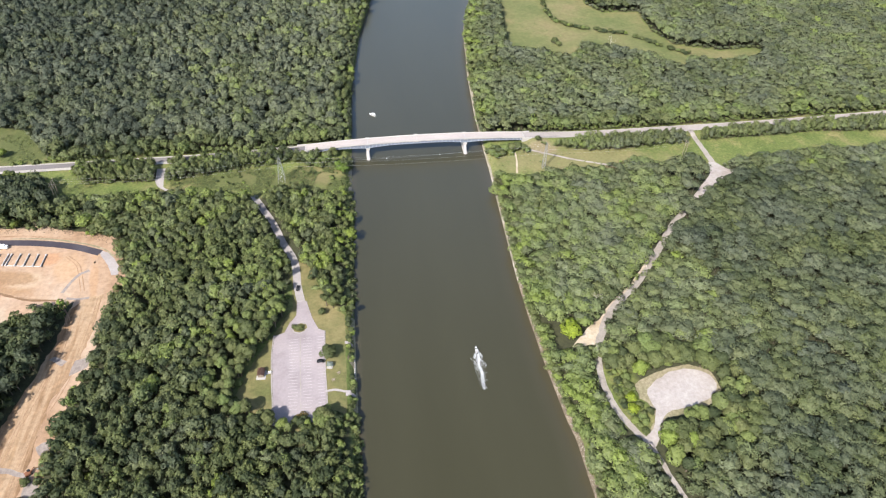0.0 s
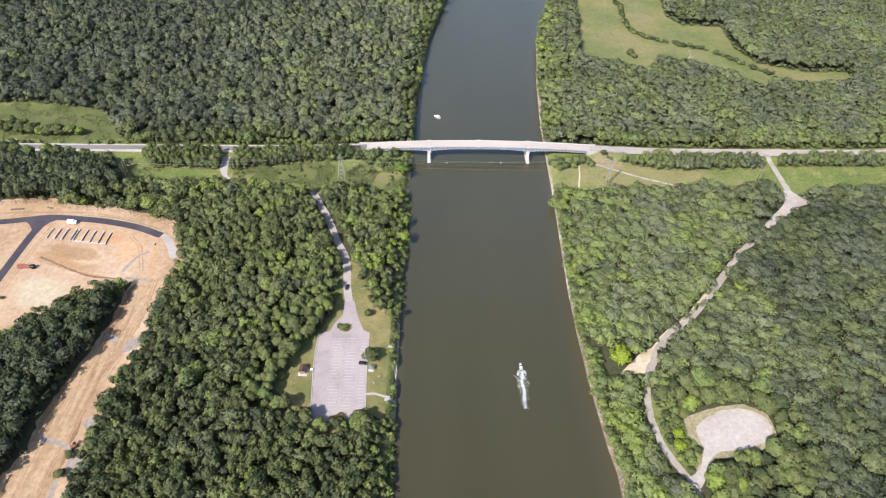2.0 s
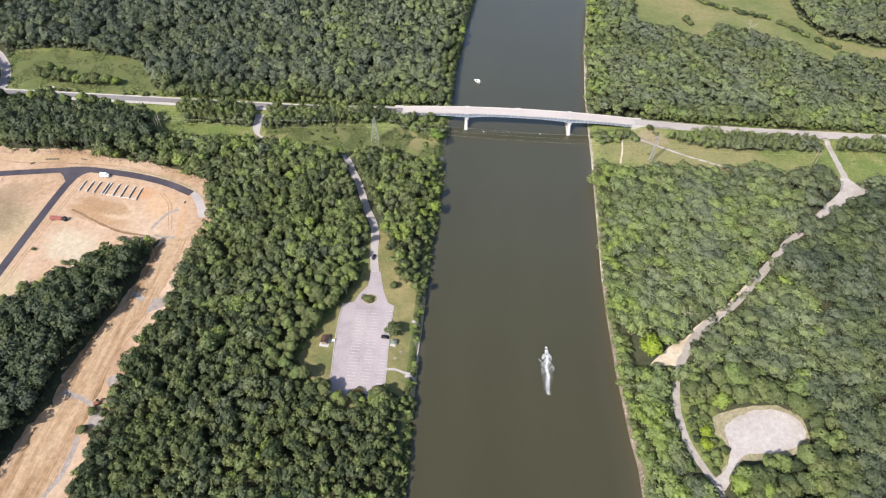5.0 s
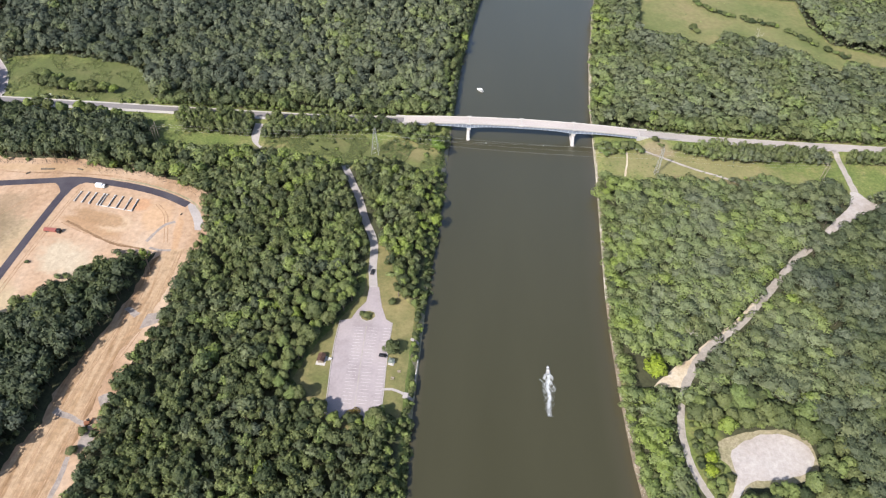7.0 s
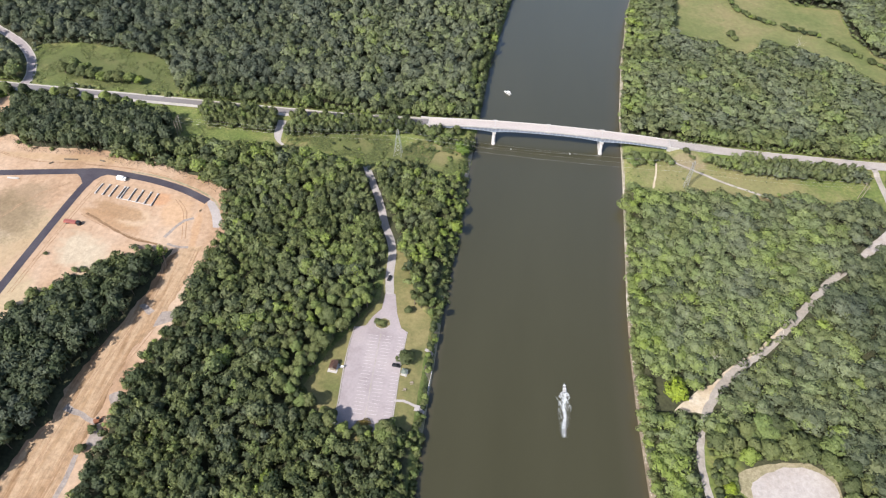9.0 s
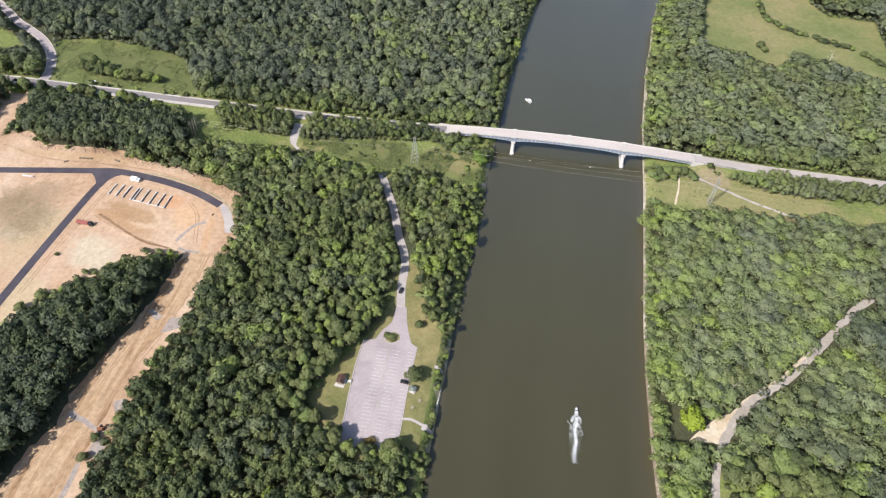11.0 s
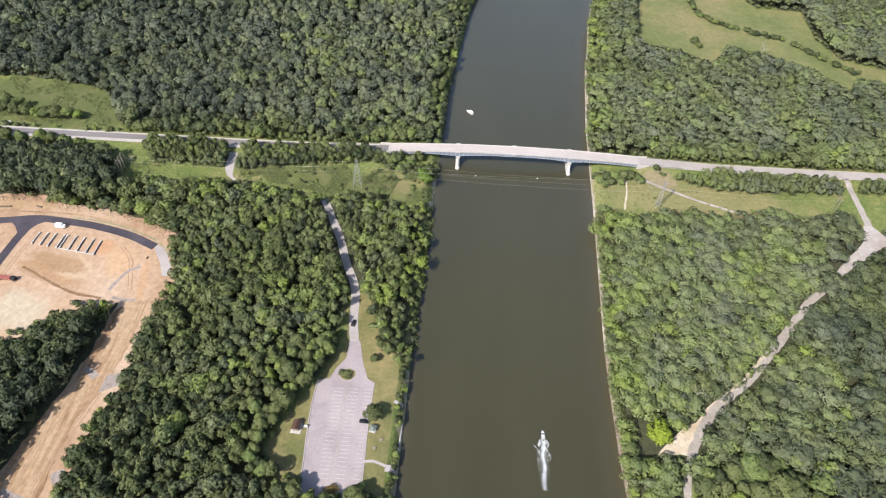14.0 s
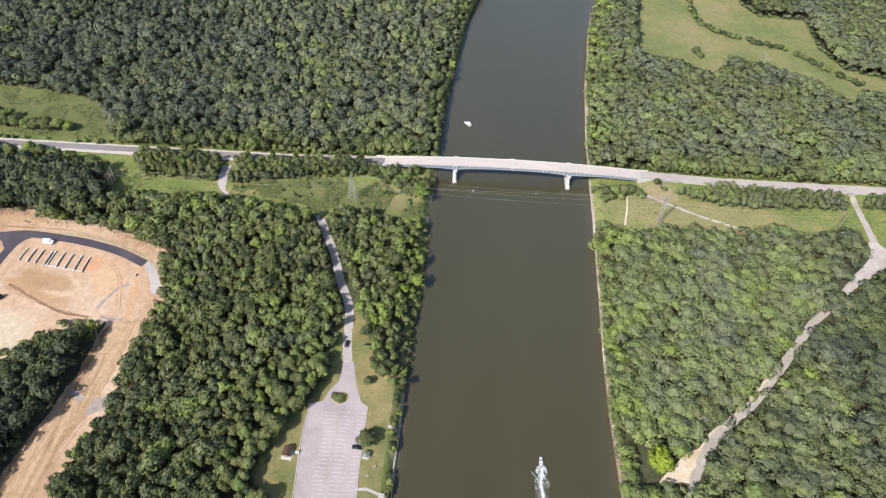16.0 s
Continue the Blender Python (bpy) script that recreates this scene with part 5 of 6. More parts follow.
for x, y, h, r_ in ((60, -11, 6, 3.8), (65, -8, 7, 4.2), (71, -6.5, 7.5, 4.6), (77, -6, 8, 4.8), (82, -5, 8, 4.8), (87, -6.5, 6.5, 3.8), (63, -15, 5, 3.2), (89.5, -8.5, 5, 3), (68, -12, 5.5, 3.4), (75, -11, 5, 3.2)):
    tree(x, y, h, r_, "rounded green tree in a clump below the bridge end", "clump of trees below the bridge end")
for i in range(34):
    t = rng.uniform(0, 1)
    x = -98 + 40 * t
    y = -4 - 20 * t * rng.uniform(0.2, 1.0) - rng.uniform(0, 4)
    tree(x, y, rng.uniform(3.2, 6.5), rng.uniform(2.0, 3.4), "scrubby grey-green bush on the bank below the bridge", "scrub on the bank below the bridge", name="bush")
for i in range(60):
    x, y = rng.uniform(-185, -62), rng.uniform(-42, -12)
    if inside(np.array([(x, y)]), MEADOW_B)[0] and abs(x + 107) > 5:
        tree(x, y, rng.uniform(0.8, 2.2), rng.uniform(0.8, 1.9), "low dark shrub in the grassy corridor", "shrubs in the grassy corridor", name="shrub")
tree(-61.0, -24.0, 9.5, 5.2, "bright green rounded tree at the water below the bridge", leaves=BRIGHT)
tree(-64.0, -17.5, 7.5, 4.2, "bright green rounded tree at the water below the bridge", leaves=BRIGHT)
for y in np.arange(-246, -158, 1.55):
    if rng.random() < 0.82 and not -217.5 < y < -206 and not -231.5 < y < -227.5 and not -195 < y < -192:
        tree(-60.3 + rng.uniform(-1.4, 1.5), y + rng.uniform(-0.8, 0.8), rng.uniform(2.0, 4.2), rng.uniform(1.4, 2.4), "small ragged bush on the bank beneath the lawn", "bushes on the bank beneath the lawn", name="bush")

def weeds(polys, n, seed):
    r = np.random.default_rng(seed)
    T = []
    for poly, k in zip(polys, n):
        q = np.array(poly)
        Q = r.uniform(q.min(axis=0), q.max(axis=0), (k, 2))
        Q = Q[inside(Q, poly)]
        for x, y in Q:
            if noise.noise(Vector((x * 0.06, y * 0.06, 2.0))) < -0.05 or 232 < x < 244:
                continue
            z, s = ground_z(x, y), r.uniform(0.3, 0.9)
            for m in range(3):
                a = r.uniform(0, 6.28)
                p = np.array((x, y, z + 0.12)) + r.uniform(-0.6, 0.6, 3) * (1, 1, 0)
                T.append([p + s * np.array((math.cos(a + k), math.sin(a + k), r.uniform(0.0, 0.35))) for k in (0, 2.1, 4.2)])
    T = np.array(T)
    stuff_mesh("meadow_weeds", T, np.repeat(r.uniform(0.15, 0.6, len(T) // 3), 3), M_FOREST, "rough green weed tufts over the meadows", "weeds")

weeds([MEADOW_W, MEADOW_A, MEADOW_B, CORRIDOR, HAY], [3000, 1100, 6500, 700, 900], 33)

def dead_tree(x, y, h, lean, label):
    r = np.random.default_rng(int(abs(x) * 7 + abs(y)))
    e = holder("dead_tree", pose(x, y, ground_z(x, y), lean, 0, r.uniform(0, 360)), label, "dead tree")
    bm = bmesh.new()
    rod(bm, (0, 0, -0.1), (0.2, 0.1, h * 0.6), 0.22, 0.12, 7)
    rod(bm, (0.2, 0.1, h * 0.6), (0.1, -0.2, h), 0.12, 0.03, 6)
    part("trunk", bm, M_DEAD, e)
    for k in range(9):
        a, z = k * 0.9 + r.uniform(-0.3, 0.3), h * r.uniform(0.35, 0.9)
        L = h * r.uniform(0.18, 0.4)
        tip = Vector((L * math.cos(a), L * math.sin(a), z + L * 0.5))
        bm = bmesh.new()
        rod(bm, (0.15, 0.05, z), tip, 0.08, 0.03, 5)
        rod(bm, Vector((0.15, 0.05, z)).lerp(tip, 0.6), tip + Vector((r.uniform(-0.8, 0.8), r.uniform(-0.8, 0.8), 0.5)), 0.04, 0.015, 4)
        part("limb", bm, M_DEAD, e)

M_DEAD = surface("bleached_wood", [(0.34, 0.30, 0.26), (0.48, 0.44, 0.39)], 0.5, 2.0, 0.9, 0.2, 0.0)
dead_tree(139.5, -152.5, 9.0, 62, "fallen bleached tree beside the gravel track")
dead_tree(136.5, -156.0, 7.0, 70, "fallen bleached tree beside the gravel track")
dead_tree(94.0, -180.0, 11.5, 4, "standing bleached dead tree above the canopy")
dead_tree(218.0, 168.0, 16.0, 3, "standing bleached dead tree at the hay meadow's edge")

# ---------------- parking lot ----------------
zl = G + 0.12
stall_mesh = {}
def stall_line(length):
    if length not in stall_mesh:
        stall_mesh[length] = mesh_from("stall_line", box(bmesh.new(), 0, length, -0.075, 0.075, 0, 0.008), M_PAINT)
    return stall_mesh[length]

def stall(x, y, length):
    ob = new("stall_line", stall_line(length))
    ob.parent = lot
    ob.location = (x, y, zl + 0.004)

for i in range(24):
    y = -188.0 - 2.12 * i
    dx = 1.6 * i / 23
    stall(-96.0 + dx * 0.5, y, 5.2)
    stall(-88.0 + dx * 0.6, y + 0.3, 5.0)
    if i < 6 or i > 10:
        stall(-79.4 + dx * 0.5, y + 0.6, 3.6)
seam = ribbon("pavement_seam", [(-89.6, -186.5), (-89.2, -205), (-88.6, -222), (-87.9, -240)], 0.45, 0.128, M_GRAVELRD, "dusty tan seam down the parking lot", "seam", 0.35)
for pts, lab in (([(-105.3, -183.6), (-105.8, -198.7), (-104.8, -217.4), (-103.6, -231.4), (-103.0, -246)], "pale concrete kerb edging the parking lot"),
                 ([(-75.1, -183.1), (-75.2, -199.7), (-74.8, -214.6), (-74.1, -228.7), (-73.8, -240)], "pale concrete kerb edging the parking lot")):
    line = smooth_line(pts, 4.0)
    L, R_ = sides_of(line, 0.45)
    bm = bmesh.new()
    prev = None
    for l, r_ in zip(L, R_):
        cur = [bm.verts.new((p.x, p.y, z)) for p, z in ((l, G), (l, G + 0.26), (r_, G + 0.26), (r_, G))]
        if prev:
            for a in range(3):
                bm.faces.new((prev[a], cur[a], cur[a + 1], prev[a + 1]))
        prev = cur
    bmesh.ops.recalc_face_normals(bm, faces=bm.faces)
    tagged(new("kerb", mesh_from("kerb", bm, M_CHIPROAD)), lab, "kerb", kind="structure")
sheet("island", [(-94.9, -179.6), (-92.5, -176.0), (-89.5, -174.9), (-86.0, -176.2), (-84.9, -179.4), (-87.0, -182.6), (-90.2, -183.8), (-93.5, -182.6)], 0.26, M_CHIPROAD, "pale kerbed turning island with shrubs", "island", 0.0, 2.0, smooth=True)
sheet("island_bed", [(-94.2, -179.6), (-92.3, -176.6), (-89.5, -175.6), (-86.5, -176.8), (-85.6, -179.4), (-87.4, -182.0), (-90.2, -183.1), (-93.1, -182.0)], 0.30, M_LAWN, "grass bed in the turning island", "lawn", 0.0, 2.0, smooth=True)

# ---------------- small buildings ----------------
def gabled_hut(x, y, turn, w, d, h, wall_mat, roof_mat, label):
    e = holder("restroom_hut", pose(x, y, G + 0.03, 0, 0, turn), label, "hut")
    part("pad", box(bmesh.new(), -w / 2 - 1.0, w / 2 + 1.0, -d / 2 - 1.4, d / 2 + 0.3, 0, 0.15, 0.02), M_CONC, e, "pale concrete pad")
    bm = box(bmesh.new(), -w / 2, w / 2, -d / 2, d / 2, 0.15, h)
    for s in (-1, 1):
        t = [bm.verts.new((-w / 2, s * d / 2, h)), bm.verts.new((w / 2, s * d / 2, h)), bm.verts.new((0, s * d / 2, h + w * 0.3))]
        bm.faces.new(t)
    part("wall", bm, wall_mat, e)
    for s in (-1, 1):
        bm = bmesh.new()
        q = [(0, -d / 2 - 0.5, h + w * 0.3 + 0.12), (0, d / 2 + 0.5, h + w * 0.3 + 0.12), (s * (w / 2 + 0.5), d / 2 + 0.5, h - 0.18), (s * (w / 2 + 0.5), -d / 2 - 0.5, h - 0.18)]
        bm.faces.new([bm.verts.new(p) for p in q])
        bmesh.ops.solidify(bm, geom=bm.faces[:], thickness=0.12)
        part("roof", bm, roof_mat, e, "rust-brown roof slope")
    part("door", box(bmesh.new(), -0.5, 0.5, -d / 2 - 0.05, -d / 2 + 0.01, 0.15, 2.2), M_WOOD, e)
    return e

gabled_hut(-110.6, -211.5, -4, 3.2, 4.4, 2.4, M_WOOD, M_RUST, "small rust-brown roofed restroom hut on a concrete pad")
ribbon("footpath", [(-108.2, -211.2), (-105.3, -211.0)], 1.2, 0.14, M_CONC, "short concrete walk from the hut to the lot", "path")

M_SHED = surface("dull_green_roof", [(0.10, 0.12, 0.10), (0.16, 0.18, 0.15)], 0.4, 1.5, 0.6, 0.15, 0.1)

def shelter(x, y):
    e = holder("picnic_shelter", pose(x, y, G + 0.03, 0, 0, -12), "small dull green roofed picnic shelter on the lawn", "shelter")
    part("pad", box(bmesh.new(), -1.7, 1.7, -1.7, 1.7, 0, 0.12, 0.02), M_CONC, e, "pale concrete pad")
    for sx in (-1, 1):
        for sy in (-1, 1):
            part("post", box(bmesh.new(), sx * 1.2 - 0.08, sx * 1.2 + 0.08, sy * 1.2 - 0.08, sy * 1.2 + 0.08, 0.12, 2.3), M_WOOD, e)
    bm = bmesh.new()
    top = bm.verts.new((0, 0, 3.2))
    c = [bm.verts.new((sx * 1.7, sy * 1.7, 2.25)) for sx, sy in ((-1, -1), (1, -1), (1, 1), (-1, 1))]
    for i in range(4):
        bm.faces.new((c[i], c[(i + 1) % 4], top))
    bm.faces.new(c[::-1])
    part("roof", bm, M_SHED, e, "dull green hipped metal roof")
    part("table", box(bmesh.new(), -0.8, 0.8, -0.4, 0.4, 0.7, 0.78), M_WOOD, e)

shelter(-72.3, -210.0)

def board_sign(x, y, z, w, h, mat, label, turn=0):
    e = holder("sign_board", pose(x, y, z, 0, 0, turn), label, "sign")
    for s in (-1, 1):
        part("post", box(bmesh.new(), s * w * 0.42 - 0.06, s * w * 0.42 + 0.06, -0.06, 0.06, 0, h + 0.9), M_WOOD, e)
    part("panel", box(bmesh.new(), -w / 2, w / 2, -0.1, 0.1, 0.9, h + 0.9, 0.03), mat, e, "plain white panel")

board_sign(-105.9, -211.2, G, 1.6, 1.2, M_WHITE, "white notice board at the kerb of the lot")
board_sign(-371.2, 11.6, 5.6, 2.4, 1.3, M_WHITE, "white road sign on the highway verge")

def picnic_table(x, y, turn):
    e = holder("picnic_table", pose(x, y, G + 0.03, 0, 0, turn), "weathered wooden picnic table on the lawn", "table", "picnic tables on the lawn")
    part("tabletop", box(bmesh.new(), -0.9, 0.9, -0.38, 0.38, 0.70, 0.76, 0.01), M_WOOD, e)
    for s in (-1, 1):
        part("bench", box(bmesh.new(), -0.9, 0.9, s * 0.75 - 0.14, s * 0.75 + 0.14, 0.40, 0.45, 0.01), M_WOOD, e)
        bm = bmesh.new()
        rod(bm, (s * 0.6, -0.8, 0), (s * 0.6, 0.3, 0.72), 0.05)
        rod(bm, (s * 0.6, 0.8, 0), (s * 0.6, -0.3, 0.72), 0.05)
        part("leg_frame", bm, M_WOOD, e)

for x, y, t in ((-67.5, -215.5, 20), (-70.5, -220.0, -10)):
    picnic_table(x, y, t)

# ---------------- vehicles ----------------
def wheel_parts(e, xs, ys, r, w):
    for x in xs:
        for y in ys:
            bm = bmesh.new()
            rod(bm, (x, y - w / 2, r), (x, y + w / 2, r), r, r, 14)
            tw = part("wheel", bm, M_RUBBER, e)
            bm = bmesh.new()
            s = 1 if y > 0 else -1
            rod(bm, (x, y + s * (w / 2 - 0.01), r), (x, y + s * (w / 2 + 0.015), r), r * 0.6, r * 0.55, 12)
            part("rim", bm, M_STEEL, tw)

def car(x, y, z, turn, mat, label, name="car"):
    e = holder(name, pose(x, y, z, 0, 0, turn), label, "car")
    prof = [(-2.3, 0.35), (-2.32, 0.85), (-2.1, 1.0), (-1.0, 1.02), (1.0, 1.0), (2.15, 0.88), (2.35, 0.7), (2.35, 0.35)]
    bm = bmesh.new()
    a = [bm.verts.new((px, -0.92, pz)) for px, pz in prof]
    b = [bm.verts.new((px, 0.92, pz)) for px, pz in prof]
    bm.faces.new(a)
    bm.faces.new(b[::-1])
    for i in range(len(prof)):
        j = (i + 1) % len(prof)
        bm.faces.new((a[j], a[i], b[i], b[j]))
    bmesh.ops.bevel(bm, geom=bm.edges[:], offset=0.06, segments=1, affect='EDGES')
    bmesh.ops.recalc_face_normals(bm, faces=bm.faces)
    body = part("body", bm, mat, e)
    bm = box(bmesh.new(), -2.0, 0.75, -0.84, 0.84, 1.0, 1.62, 0.0, 0.82)
    part("cabin_glass", bm, M_GLASS, body, "dark tinted windows")
    part("roof", box(bmesh.new(), -1.72, 0.48, -0.70, 0.70, 1.62, 1.70, 0.03), mat, body)
    for s in (-1, 1):
        part("headlight", box(bmesh.new(), 2.28, 2.37, s * 0.68 - 0.16, s * 0.68 + 0.16, 0.62, 0.76), M_WHITE, body)
        part("tail_light", box(bmesh.new(), -2.35, -2.28, s * 0.74 - 0.1, s * 0.74 + 0.1, 0.65, 0.9), M_RED, body)
    wheel_parts(e, (-1.45, 1.45), (-0.86, 0.86), 0.36, 0.24)
    return e

car(-77.4, -206.2, zl, -4, M_BLACK, "black sport utility car parked on the lot", "parked_car")
car(-92.1, -146.0, G + 0.1, 82, M_BLACK, "dark car on the access lane", "parked_car")
car(-430.0, road_y(-430) - 1.8, road_z(-430), 1, M_BLACK, "dark car on the highway", "parked_car")

def trailer(x, y, turn):
    e = holder("flatbed_trailer", pose(x, y, G + 0.05, 0, 0, turn), "faded red flatbed trailer standing on bare dirt", "trailer")
    part("bed", box(bmesh.new(), -5.2, 3.6, -1.25, 1.25, 0.95, 1.25, 0.04), M_RED, e)
    part("load", box(bmesh.new(), -4.8, 3.2, -1.1, 1.1, 1.25, 2.3, 0.08), M_RED, e, "faded red stacked load")
    wheel_parts(e, (-3.6, -2.4), (-1.1, 1.1), 0.5, 0.3)
    t = part("tractor", box(bmesh.new(), 3.9, 6.2, -1.2, 1.2, 0.8, 2.7, 0.15), M_BLACK, e, "black truck cab")
    part("windscreen", box(bmesh.new(), 6.0, 6.24, -0.95, 0.95, 1.75, 2.45), M_GLASS, t)
    part("hitch", box(bmesh.new(), 3.55, 3.95, -0.3, 0.3, 0.9, 1.1), M_STEEL, e)
    wheel_parts(e, (4.4, 5.6), (-1.1, 1.1), 0.5, 0.3)

trailer(-300.5, -131.5, -3)

def van(x, y, turn):
    e = holder("box_van", pose(x, y, G + 0.12, 0, 0, turn), "white box van parked beside the new asphalt road", "van")
    part("cargo_box", box(bmesh.new(), -3.4, 1.0, -1.2, 1.2, 0.6, 3.0, 0.05), M_WHITE, e)
    c = part("cab", box(bmesh.new(), 1.02, 2.9, -1.1, 1.1, 0.5, 2.2, 0.2), M_WHITE, e)
    part("windscreen", box(bmesh.new(), 2.6, 2.94, -0.9, 0.9, 1.35, 2.0), M_GLASS, c)
    wheel_parts(e, (-2.3, 1.9), (-1.0, 1.0), 0.45, 0.3)

van(-287.4, -87.6, -2)

def excavator(x, y, turn):
    e = holder("excavator", pose(x, y, G + 0.05, 0, 0, turn), "small rust-brown tracked excavator at the wood's edge", "excavator")
    for s in (-1, 1):
        part("track", box(bmesh.new(), -1.6, 1.6, s * 1.0 - 0.25, s * 1.0 + 0.25, 0, 0.75, 0.2), M_RUBBER, e)
    part("house", box(bmesh.new(), -1.7, 0.9, -1.15, 1.15, 0.8, 1.8, 0.1), M_ORANGE, e)
    part("cab", box(bmesh.new(), 0.0, 1.3, 0.2, 1.15, 1.0, 2.7, 0.08), M_GLASS, e)
    bm = bmesh.new()
    rod(bm, (0.9, -0.2, 1.4), (3.2, -0.2, 3.4), 0.2)
    b = part("boom", bm, M_ORANGE, e)
    bm = bmesh.new()
    rod(bm, (3.2, -0.2, 3.4), (4.4, -0.2, 1.2), 0.15)
    part("stick", bm, M_ORANGE, b)
    part("bucket", box(bmesh.new(), 3.9, 4.7, -0.65, 0.25, 0.1, 1.2, 0.15), M_STEEL, b)

excavator(-219.5, -260.0, 35)

# ---------------- foundation on the building site ----------------
M_STRIP = surface("dark_brown_strip", [(0.085, 0.055, 0.038), (0.13, 0.09, 0.06)], 0.5, 1.5, 0.95, 0.25, 0.3, 1.5)

def foundation():
    e = holder("building_foundation", pose(0, 0, G + 0.05), "row of pale concrete foundation walls on bare dirt", "foundation")
    spots = (0.0, 5.4, 10.5, 16.4, 18.4, 24.2, 29.8, 35.8, 41.0)
    front = lambda u: Vector((-299.2 + u, -102.7 - 0.138 * u, 0))
    back = lambda u: Vector((-298.5 + 0.988 * u, -94.0 - 0.0022 * u * u, 0))
    for i, u in enumerate(spots):
        a, b = front(u), back(u)
        d = (b - a).normalized()
        n = Vector((-d.y, d.x, 0))
        bm = bmesh.new()
        q = [a - n * 0.22, a + n * 0.22, b + n * 0.22, b - n * 0.22]
        lo = [bm.verts.new((p.x, p.y, 0)) for p in q]
        hi = [bm.verts.new((p.x, p.y, 0.9)) for p in q]
        bm.faces.new(hi[::-1])
        for k in range(4):
            bm.faces.new((lo[k], lo[(k + 1) % 4], hi[(k + 1) % 4], hi[k]))
        bmesh.ops.recalc_face_normals(bm, faces=bm.faces)
        w = part("foundation_wall", bm, M_CONC, e)
        for p in (a, b):
            part("pilaster", box(bmesh.new(), p.x - 0.55, p.x + 0.55, p.y - 0.5, p.y + 0.5, 0, 1.0, 0.05), M_CONC, w)
        # flat dark brown strip along one side of the wall
        if i not in (0, 4):
            bm = bmesh.new()
            vs = [bm.verts.new((p.x, p.y, 0.045)) for p in (a - n * 0.23, a - n * 0.95, b - n * 0.95, b - n * 0.23)]
            f = bm.faces.new(vs)
            f.normal_update()
            if f.normal.z < 0:
                f.normal_flip()
            part("wall_strip", bm, M_STRIP, w, "dark brown strip along the foot of the wall")
        if i > 3 and i < 8:
            c = front(spots[i + 1])
            bm = bmesh.new()
            rod(bm, (a.x, a.y, 0.25), (c.x, c.y, 0.25), 0.34, 0.34, 4)
            part("footing", bm, M_CONC, w)

foundation()

def log_pile(x, y, turn, n, length, label, mat):
    e = holder("log_pile", pose(x, y, G + 0.05, 0, 0, turn), label, "logs", "piles on the building site")
    for i in range(n):
        bm = bmesh.new()
        z = 0.22 + (0.4 if i >= n // 2 + 1 else 0)
        k = i if i < n // 2 + 1 else i - n // 2 - 0.5
        rod(bm, (-length / 2, k * 0.48, z), (length / 2, k * 0.48 + 0.1, z), 0.24, 0.2, 7)
        part("log", bm, mat, e)

log_pile(-331.9, -73.6, 6, 5, 9.0, "stack of brown logs on the graded dirt", M_BARK)
log_pile(-343.0, -79.0, 40, 4, 3.0, "short dark logs heaped on the dirt", M_BARK)
log_pile(-360.0, -98.0, 2, 5, 8.0, "pale pipes stacked on the dirt", M_CONC)
log_pile(-224.6, -108.0, 70, 3, 1.6, "small dark heap on the dirt", M_BARK)
log_pile(-310.0, -71.5, -14, 4, 4.0, "brush logs heaped at the forest edge", M_BARK)

# brush along the forest edge of the building site
def brush_row():
    r = np.random.default_rng(5)
    T = []
    for i in range(420):
        t = r.uniform(0, 1)
        x = -405 + 195 * t
        y = np.interp(x, [-405, -386, -370, -341, -318, -292, -272, -231, -210], [-60, -57, -67, -66, -62, -71, -70, -81, -92]) - r.uniform(-2, 3)
        a, L = r.uniform(0, 3.14), r.uniform(0.4, 1.6)
        p = np.array((x, y, G + 0.05))
        q = p + np.array((L * math.cos(a), L * math.sin(a), r.uniform(0.1, 0.9)))
        s = np.array((-math.sin(a), math.cos(a), 0.3)) * 0.12
        T += [(p - s, p + s, q), (p - s + (0, 0, 0.15), q, p + s + (0, 0, 0.2))]
    stuff_mesh("brush", np.array(T), np.zeros(len(T)), M_BARK, "tangled brown cut brush along the forest edge", "brush")

brush_row()

# ---------------- river bank ----------------
def riprap(name, table, side, y0, y1, count, seed, label):
    r = np.random.default_rng(seed)
    bm = bmesh.new()
    bmesh.ops.create_icosphere(bm, subdivisions=1, radius=1.0)
    base = np.array([[v.co[:] for v in f.verts] for f in bm.faces])[::1]
    bm.free()
    T = []
    for i in range(count):
        y = r.uniform(y0, y1)
        d = abs(r.normal(0, 0.8)) - 0.2
        x = interp(table, y) + side * d
        z = ground_z(x, y)
        s = r.uniform(0.18, 0.5) * np.array((1, r.uniform(0.7, 1.4), 0.6))
        a = r.uniform(0, 6.28)
        c, sn = math.cos(a), math.sin(a)
        q = base * s
        T.append(np.stack((c * q[:, :, 0] - sn * q[:, :, 1] + x, sn * q[:, :, 0] + c * q[:, :, 1] + y, q[:, :, 2] + z), axis=2))
    stuff_mesh(name, np.vstack(T), np.zeros(sum(len(t) for t in T)), M_STONE, label, "stones")

riprap("bank_stones", BANK_R, 1, -330, 340, 2600, 21, "pale riprap stones along the river's edge")
riprap("bank_stones", BANK_L, -1, -250, 20, 420, 22, "pale riprap stones along the shaded river's edge")
